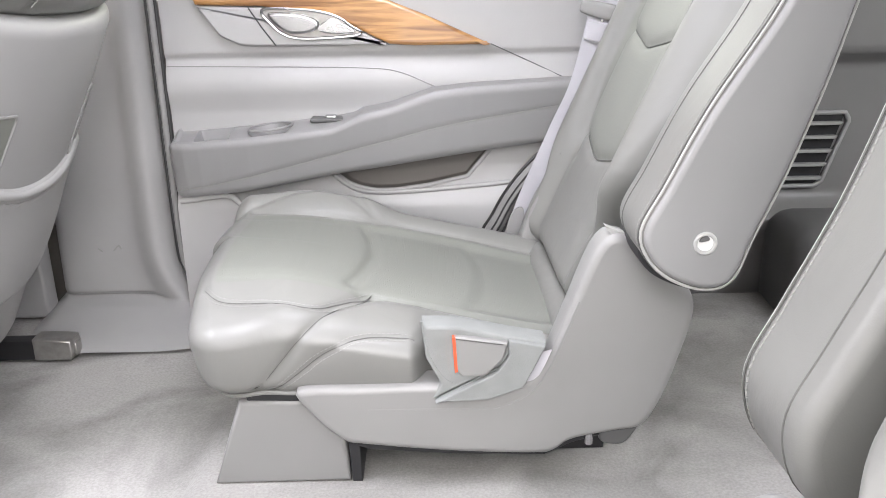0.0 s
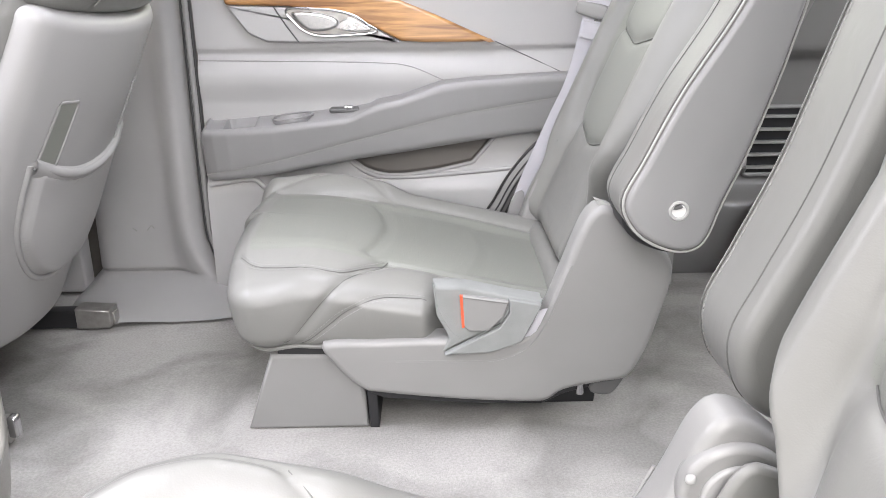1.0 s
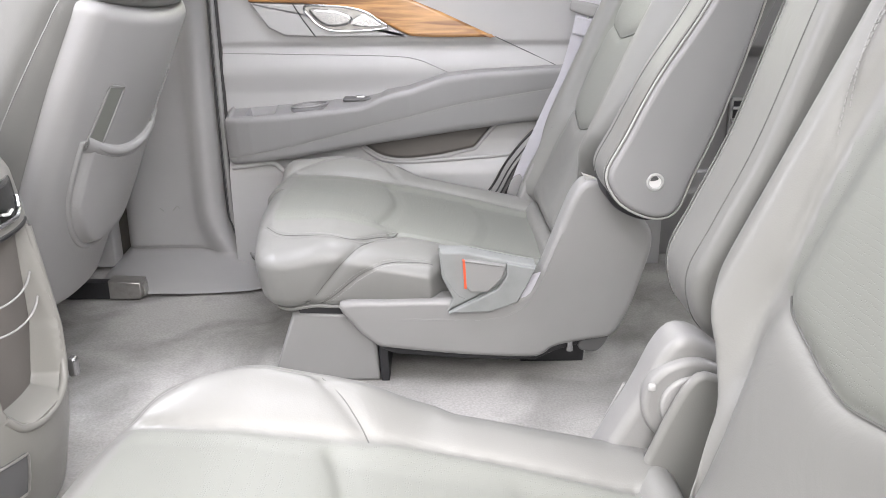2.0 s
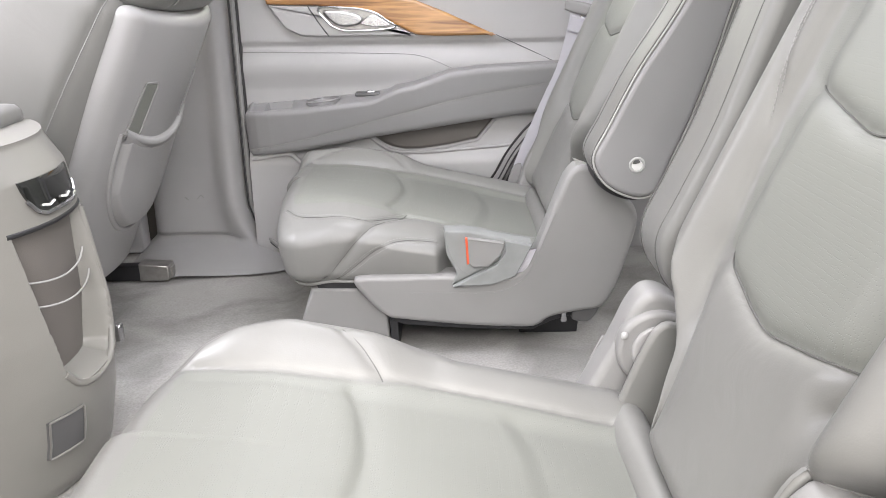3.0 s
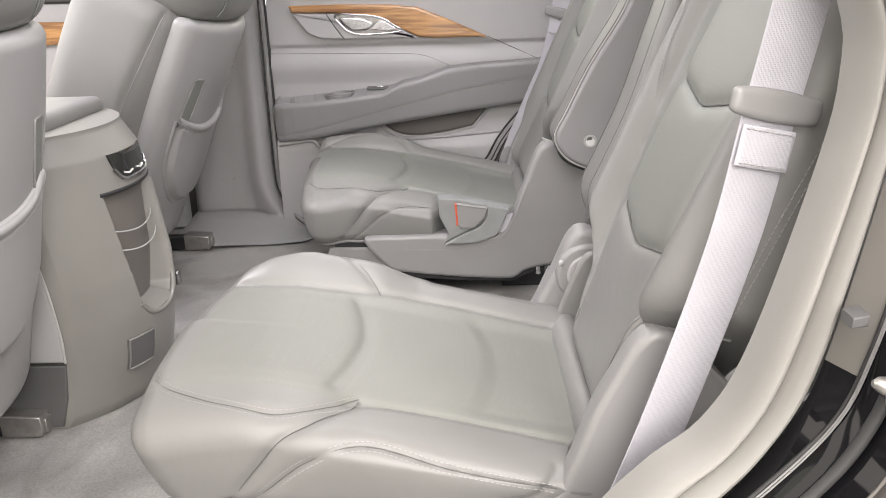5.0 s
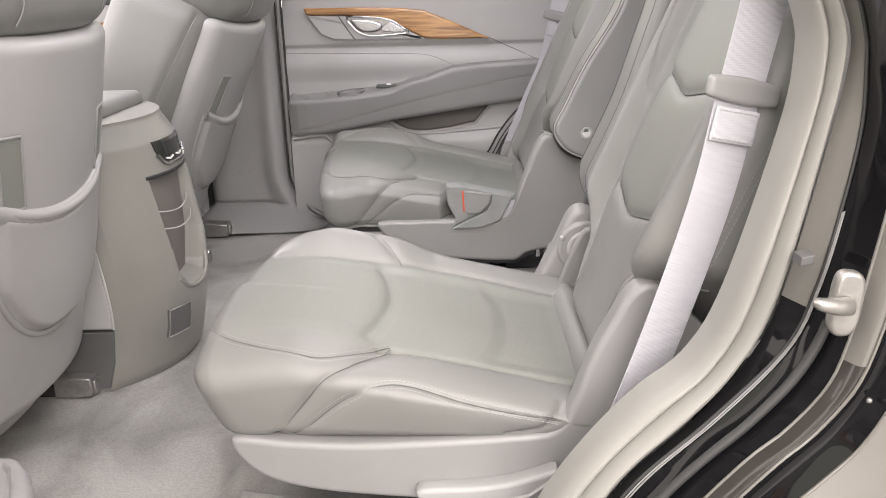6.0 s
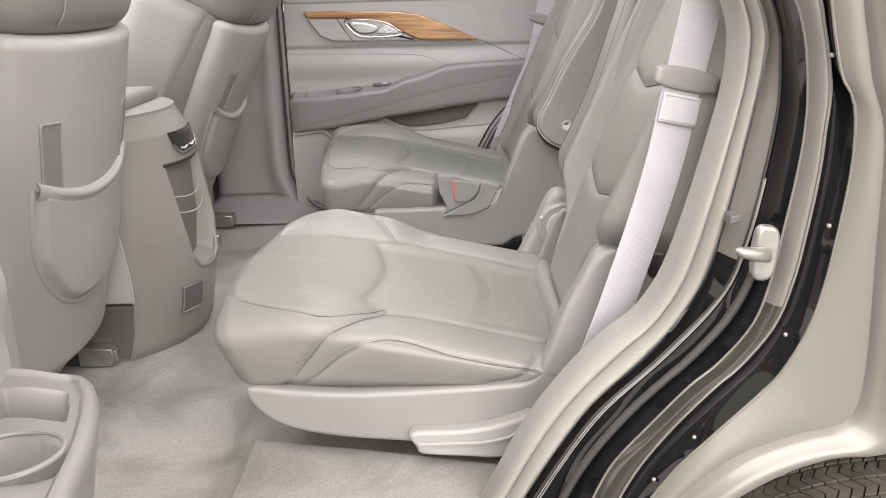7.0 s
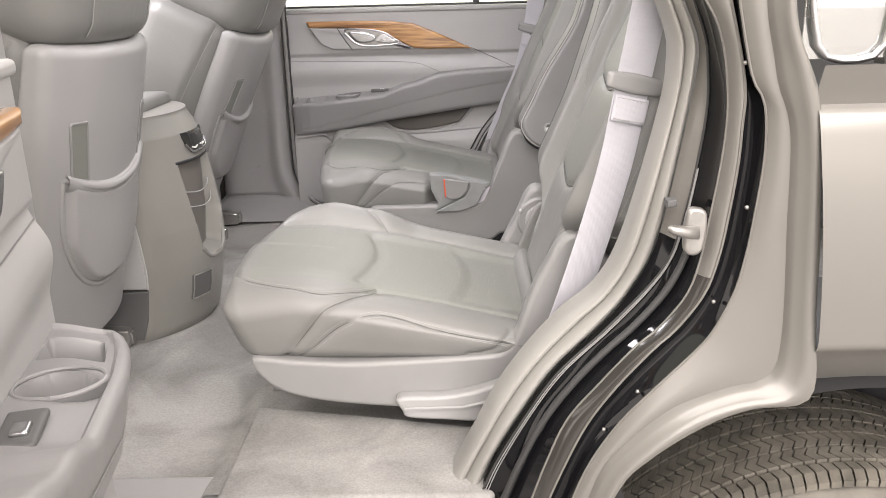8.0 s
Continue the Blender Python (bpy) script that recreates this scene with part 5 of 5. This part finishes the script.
bar = curve([(0.466, -0.934, 1.120), (0.452, -0.946, 1.124), (0.436, -0.952, 1.128), (0.424, -0.953, 1.131)], 24)
ring_ = [[tuple(p_ + np.array([0, 0.0075 * k_ * math.cos(w), 0.0075 * k_ * math.sin(w)])) for w in np.linspace(0, 2 * math.pi, 12, endpoint=False)] for p_, k_ in zip(bar, np.interp(np.linspace(0, 1, 24), [0, 0.6, 0.9, 1], [1.15, 1, 0.75, 0.3]))]
part("striker", loft(ring_, close_cols=True, cap=True), STEEL, body, "pale tapered striker bar")
part("clip", slab([(0.440, 1.138), (0.452, 1.140), (0.452, 1.149), (0.440, 1.147)], -0.886, -0.866, 0.002), PLASTIC_DARK, body)

# near C-pillar inner trim
pil = thing("pillar_trim", (0.5, -0.8, 0.7), "grey plastic rear pillar trim beside the seat", "pillar")
part("trim_panel", loft(band(c_in + [0.12, 0.02], -0.76, c_in + [0.05, 0.01], -0.775, 4) + band(c_in + [0.05, 0.01], -0.775, c_in, -0.80, 5)), PLASTIC, pil)

far_pil = thing("pillar_trim", (0.5, 0.8, 0.7), "grey plastic rear pillar trim beside the far door", "pillar")
part("trim_panel", mirror(loft(band(c_in + [0.12, 0.02], -0.76, c_in + [0.05, 0.01], -0.775, 4) + band(c_in + [0.05, 0.01], -0.775, c_in, -0.80, 5)), -1), PLASTIC, far_pil)
part("door_seal", mirror(loft(band(c_in, -0.79, c_in, -0.812, 3) + band(c_in, -0.813, c_out, -0.825, 8, 0.012)[1:]), -1), TRIM, far_pil)
arch = np.array([(0.42, 1.075), (0.355, 1.045), (0.325, 1.022), (0.294, 0.99), (0.263, 0.948), (0.239, 0.904), (0.224, 0.879), (0.205, 0.83), (0.19, 0.77)])
inner_arch = arch + np.stack([np.linspace(0.006, 0.034, len(arch)), np.linspace(-0.030, -0.012, len(arch))], 1)
a1, a2 = curve(arch, 50), curve(inner_arch, 50)
part("arch_trim", loft([at_y(a1 + (a2 - a1) * k, 0.792 - 0.010 * math.sin(math.pi * k)) for k in np.linspace(0, 1, 8)]), COVER, far_pil, "curved grey trim round the wheel arch")
part("arch_panel", loft([at_y(a2, 0.788), at_y(a2 * [0, 1] + [0.46, 0], 0.790)]), TRIM, far_pil, "pale panel behind the belt")
for k, yy, r in ((-0.12, 0.794, 0.0030), (0.30, 0.784, 0.0020), (0.62, 0.783, 0.0024), (1.0, 0.786, 0.0030)):
    part("seal_line", tube(at_y(a1 + (a2 - a1) * k, yy), r, 6), SEALRUB, far_pil)

# wheel
wheel = thing("wheel", (0.70, -0.8, 0), "black tyre with worn tread blocks under the arch", "wheel")
a = np.linspace(0, 2 * math.pi, 97)[:-1]
prof = [(-0.945, 0.27), (-0.958, 0.33), (-0.95, 0.385), (-0.93, 0.408), (-0.90, 0.414), (-0.80, 0.417), (-0.70, 0.414), (-0.67, 0.408), (-0.65, 0.38), (-0.655, 0.27)]
prof = [(y, r - 0.009 if 0.40 < r else r) for y, r in prof]
part("tyre", loft([[(0.70 + r * math.cos(w), y, 0.417 + r * math.sin(w)) for w in a] for y, r in prof], close_cols=True), RUBBER, wheel)


def tread():
    v, f = [], []
    for k, (y0, y1) in enumerate(((-0.948, -0.912), (-0.907, -0.877), (-0.872, -0.842), (-0.836, -0.807), (-0.801, -0.772), (-0.766, -0.737), (-0.732, -0.702), (-0.697, -0.660))):
        m = 150
        for i in range(m):
            w0 = 2 * math.pi * (i + 0.5 * (k % 2)) / m
            w1 = w0 + 2 * math.pi / m * 0.84
            sk = (0.012 if k % 2 else -0.012) * (1 if k not in (0, 7) else 0.4)
            n0 = len(v)
            for r in (0.404, 0.4165 - 0.10 * max(0, abs((y0 + y1) / 2 + 0.804) - 0.10)):
                for y, sw in ((y0, -sk), ((y0 + y1) / 2, sk), (y1, -sk)):
                    rr_ = r - (0.006 if (k == 0 and y == y0) or (k == 7 and y == y1) else 0)
                    for w in (w0 + sw, w1 + sw):
                        v.append((0.70 + rr_ * math.cos(w), y, 0.417 + rr_ * math.sin(w)))
            q = lambda *t: f.append(tuple(n0 + z for z in t))
            q(6, 7, 9, 8), q(8, 9, 11, 10), q(0, 6, 8, 2), q(2, 8, 10, 4), q(1, 3, 9, 7), q(3, 5, 11, 9), q(0, 1, 7, 6), q(4, 10, 11, 5)
    return v, f


tagged(part("tread", tread(), RUBBER, wheel, smooth=False), kind="stuff")
for y in (-0.9095, -0.8745, -0.8045, -0.7345):
    part("wear_line", loft([[(0.70 + 0.4085 * math.cos(w), y + o, 0.417 + 0.4085 * math.sin(w)) for w in a] for o in (-0.0015, 0.0015)], close_cols=True), TREADLIGHT, wheel)
part("rim", loft([[(0.70 + r * math.cos(w), y, 0.417 + r * math.sin(w)) for w in a] for y, r in [(-0.945, 0.27), (-0.93, 0.25), (-0.90, 0.05), (-0.90, 0.001)]], close_cols=True), CHROME, wheel)

wheel.matrix_world = Matrix.Translation((0.70 * 0.055, 0, 0)) @ Matrix.Diagonal((0.945, 1, 0.945, 1))

# ---- seat belts ----
def belt(s, label, path, hook):
    e = thing("seat_belt", (0.4, s * 0.74, 0.7), label, "seat belt", "seat belts")
    up = curve(path, 70)
    L, R = [], []
    for i, p in enumerate(up):
        w = 0.0265
        dirn = np.array([0.93, -0.28, -0.22])
        dirn = dirn / np.linalg.norm(dirn)
        L.append(p - dirn * w)
        R.append(p + dirn * w)
    L, R = np.array(L), np.array(R)
    nrm = np.cross(R - L, np.gradient((L + R) / 2, axis=0))
    nrm /= np.linalg.norm(nrm, axis=1)[:, None]
    rows = []
    for k in np.linspace(0, 1, 37):
        rows.append(L + (R - L) * k + nrm * (0.0006 + 0.0004 * math.sin(k * 18 * math.pi) ** 2))
    for k in (1, 0.5, 0):
        rows.append(L + (R - L) * k - nrm * 0.0006)
    part("webbing", mirror(loft(rows, close_rows=True), s), WEB, e, "pale lavender webbing")
    # tongue
    i = 20
    c = (L[i] + R[i]) / 2 * 1.0
    c = np.array([0.424, 0.744, 1.276])
    ax = np.array([0.93, -0.28, -0.22])
    ax /= np.linalg.norm(ax)
    dn = np.array([-0.17, 0.03, -0.98])
    out = np.cross(ax, dn)
    sh = soft((0, 0, 0), (0.044, 0.0055, 0.014), 0.0054, 0.004, lambda v: c + v[:, :1] * ax + v[:, 1:2] * out - v[:, 2:] * dn * (1 - 0.25 * (np.abs(v[:, :1]) / 0.044) ** 2))
    part("tongue", mirror(sh, s), COVER, e, "grey plastic belt tongue")
    c2 = c + dn * 0.036
    fold = soft((0, 0, 0), (0.0267, 0.0017, 0.018), 0.0016, 0.004, lambda v: c2 + v[:, :1] * ax + v[:, 1:2] * out - v[:, 2:] * dn)
    fo = part("fold", mirror(fold, s), WEB, e)
    for k in (-0.0145, 0.0145):
        for sg in (-1, 1):
            row = [c2 + dn * k + out * 0.0022 * sg + ax * w for w in (-0.024, 0.024)]
            part("stitching", mirror(stitches(row, 0.0006), s), TRIM, fo)
    if hook:
        for k in (-0.009, 0.009):
            p0 = c + ax * (k + 0.006) + dn * 0.008 + out * 0.004
            part("latch_prong", mirror(tube([p0, p0 + dn * 0.03], 0.0028, 6), s), CHROME, e, "chrome latch prong")
        p0 = c + ax * 0.006 + dn * 0.036 + out * 0.004
        part("latch_bar", mirror(tube([p0 - ax * 0.010, p0 + ax * 0.010], 0.0026, 6), s), CHROME, e)
        lo = up[-1]
        part("anchor_plate", mirror(slab(curve([(lo[0] - 0.030, lo[2] - 0.012), (lo[0] - 0.018, lo[2] + 0.035), (lo[0] + 0.002, lo[2] + 0.045), (lo[0] + 0.004, lo[2] + 0.01), (lo[0] - 0.012, lo[2] - 0.022)], 40, closed=True), lo[1] - 0.008, lo[1] - 0.003, 0.002), s), PLASTIC, e, "grey anchor plate at the belt's lower end")
    return e


belt(-1, "pale seat belt with grey tongue hanging beside seat", [(0.455, 0.752, 1.55), (0.438, 0.748, 1.385), (0.42, 0.742, 1.27), (0.397, 0.738, 1.14), (0.337, 0.735, 0.93), (0.27, 0.735, 0.75)], False)
belt(1, "pale seat belt with chrome latch beside closed door", [(0.455, 0.752, 1.55), (0.438, 0.75, 1.385), (0.422, 0.75, 1.27), (0.397, 0.755, 1.155), (0.366, 0.76, 1.08), (0.336, 0.76, 1.01), (0.310, 0.765, 0.945), (0.290, 0.77, 0.885)], True)

# ---- open near door ----
open_door = door(-1, "open rear door with grey panel, wood trim and cup holders")
HINGE, SWING = Vector((-0.46, -0.99, 0)), radians(-75)
open_door.matrix_world = Matrix.Translation(HINGE + Vector((0.015, 0, 0))) @ Matrix.Rotation(SWING, 4, "Z") @ Matrix.Translation(-HINGE)

# near centre pillar and sill
np_ = thing("pillar_trim", (-0.5, -0.85, 0.7), "grey plastic centre pillar trim behind the open door", "pillar")
part("trim_panel", mirror(pillar(0.15), -1), PLASTIC, np_)
sill = thing("door_sill", (0, -0.88, 0.68), "pale grey scuff plate along the door sill", "sill")
part("scuff_plate", slab([(-0.36, -0.80), (0.16, -0.80), (0.20, -0.86), (0.22, -0.90), (-0.36, -0.90)], 0.685, 0.708, 0.008, axis="z"), PLASTIC, sill)
part("rocker", slab([(-0.5, -0.90), (0.26, -0.90), (0.30, -0.96), (-0.5, -0.96)], 0.60, 0.692, 0.01, axis="z"), BLACKPAINT, sill)

# ---- rear of the cabin ----
rq = thing("quarter_trim", (1.0, 0.9, 0.7), "grey moulded rear quarter trim with vent", "trim panel")
xs, zs = np.linspace(0.45, 1.9, 90), np.linspace(0.69, 1.345, 60)
rr = []
for z in zs:
    y = 0.94 - 0.05 * smooth01((0.90 - z) / 0.05) - 0.04 * smooth01((z - 1.16) / 0.03) + 0.0 * xs
    rr.append(np.stack([xs, y, np.full(len(xs), z)], 1))
part("trim_panel", loft(rr), COVER, rq)
vf = polyline([(0.80, 1.065), (0.955, 1.065), (0.965, 1.05), (0.925, 0.925), (0.91, 0.915), (0.80, 0.915), (0.80, 1.065)], 80)
part("vent_frame", tube(np.stack([vf[:, 0], np.full(80, 0.935), vf[:, 1]], 1), 0.005, 8), TRIM, rq)
part("vent_back", slab([(0.80, 0.918), (0.915, 0.918), (0.955, 1.062), (0.80, 1.062)], 0.936, 0.939, 0.0005), DARK, rq)
for k in range(5):
    z = 0.93 + 0.028 * k
    part("slat", slab([(0.80, z), (0.915 + 0.007 * k, z), (0.92 + 0.007 * k, z + 0.006), (0.80, z + 0.006)], 0.922, 0.938, 0.001), TRIM, rq)
# housing is coloured dark for the shade at the cabin's rear
wh = thing("wheel_housing", (1.1, 0.8, 0.7), "grey carpeted wheel housing trim, shade put into its dark colour", "trim panel")
part("cover", soft((1.15, 0.80, 0.78), (0.36, 0.10, 0.11), 0.05, 0.012), PLASTIC_DARK, wh)
tagged(part("wall_rear", slab([(-0.86, 0.65), (0.86, 0.65), (0.86, 1.28), (-0.86, 1.28)], 1.90, 1.93, 0.005, axis="x"), PLASTIC), "grey rear wall of the cabin", "wall", kind="structure")
tr3 = thing("rear_bench", (1.4, 0, 0.7), "grey third row bench seat in the shade", "car seat")
part("seat_cushion", soft((1.45, 0.0, 0.90), (0.25, 0.62, 0.08), 0.05, 0.015), LEATHER, tr3)
part("seat_base", soft((1.47, 0.0, 0.76), (0.22, 0.60, 0.065), 0.02, 0.02), PLASTIC, tr3)

# tinted panes out of view, added to dim the rear cabin
for name, sh in (("far", slab([(0.66, 1.345), (1.9, 1.345), (1.9, 1.80), (0.66, 1.80)], 0.885, 0.89, 0.001)), ("back", slab([(-0.86, 1.28), (0.86, 1.28), (0.80, 1.80), (-0.80, 1.80)], 1.905, 1.91, 0.001, axis="x")), ("near", slab([(0.66, 1.325), (1.9, 1.325), (1.9, 1.80), (0.66, 1.80)], -0.955, -0.95, 0.001))):
    tagged(part("window_1", sh, PRIVACY), "privacy glass behind the rear seats, added to dim the light", "window", kind="structure")

# ---- front of the cabin ----
fd = thing("front_door", (-1.0, 0.85, 0.75), "closed front door with wood trim", "car door")
part("inner_panel", slab([(-1.7, 0.70), (-0.64, 0.70), (-0.64, 1.345), (-1.7, 1.345)], 0.83, 0.88, 0.01), TRIM, fd)
part("wood_trim", slab(polyline([(-1.6, 1.30), (-0.70, 1.285), (-0.70, 1.245), (-1.0, 1.225), (-1.6, 1.22), (-1.6, 1.30)], 60)[:-1], 0.812, 0.832, 0.006), WOOD, fd)
part("armrest", soft((-1.15, 0.78, 1.04), (0.48, 0.07, 0.05), 0.03, 0.012), PLASTIC, fd)
part("door_handle", slab(curve([(-1.22, 1.235), (-1.05, 1.24), (-1.03, 1.225), (-1.2, 1.205)], 30, closed=True), 0.805, 0.83, 0.005), CHROME, fd)
part("window_sill", slab([(-1.7, 1.335), (-0.66, 1.335), (-0.66, 1.355), (-1.7, 1.355)], 0.82, 0.91, 0.006), SEALRUB, fd)
gp = part("window_pane", slab([(-1.7, 1.35), (-0.62, 1.35), (-0.62, 1.80), (-1.7, 1.80)], 0.885, 0.89, 0.001), GLASS, fd)
gp.visible_shadow = False
tagged(part("wall_front", slab([(-0.86, 0.65), (0.86, 0.65), (0.86, 1.30), (-0.86, 1.30)], -1.75, -1.70, 0.005, axis="x"), PLASTIC_DARK), "dark dashboard wall closing the cabin", "wall", kind="structure")

# ---- closing shell ----
tagged(part("ceiling", slab([(-1.6, 1.78), (1.9, 1.78), (1.9, 1.81), (-1.6, 1.81)], -0.80, 0.86, 0.008), LINER), "pale fabric headliner", "ceiling", kind="structure")
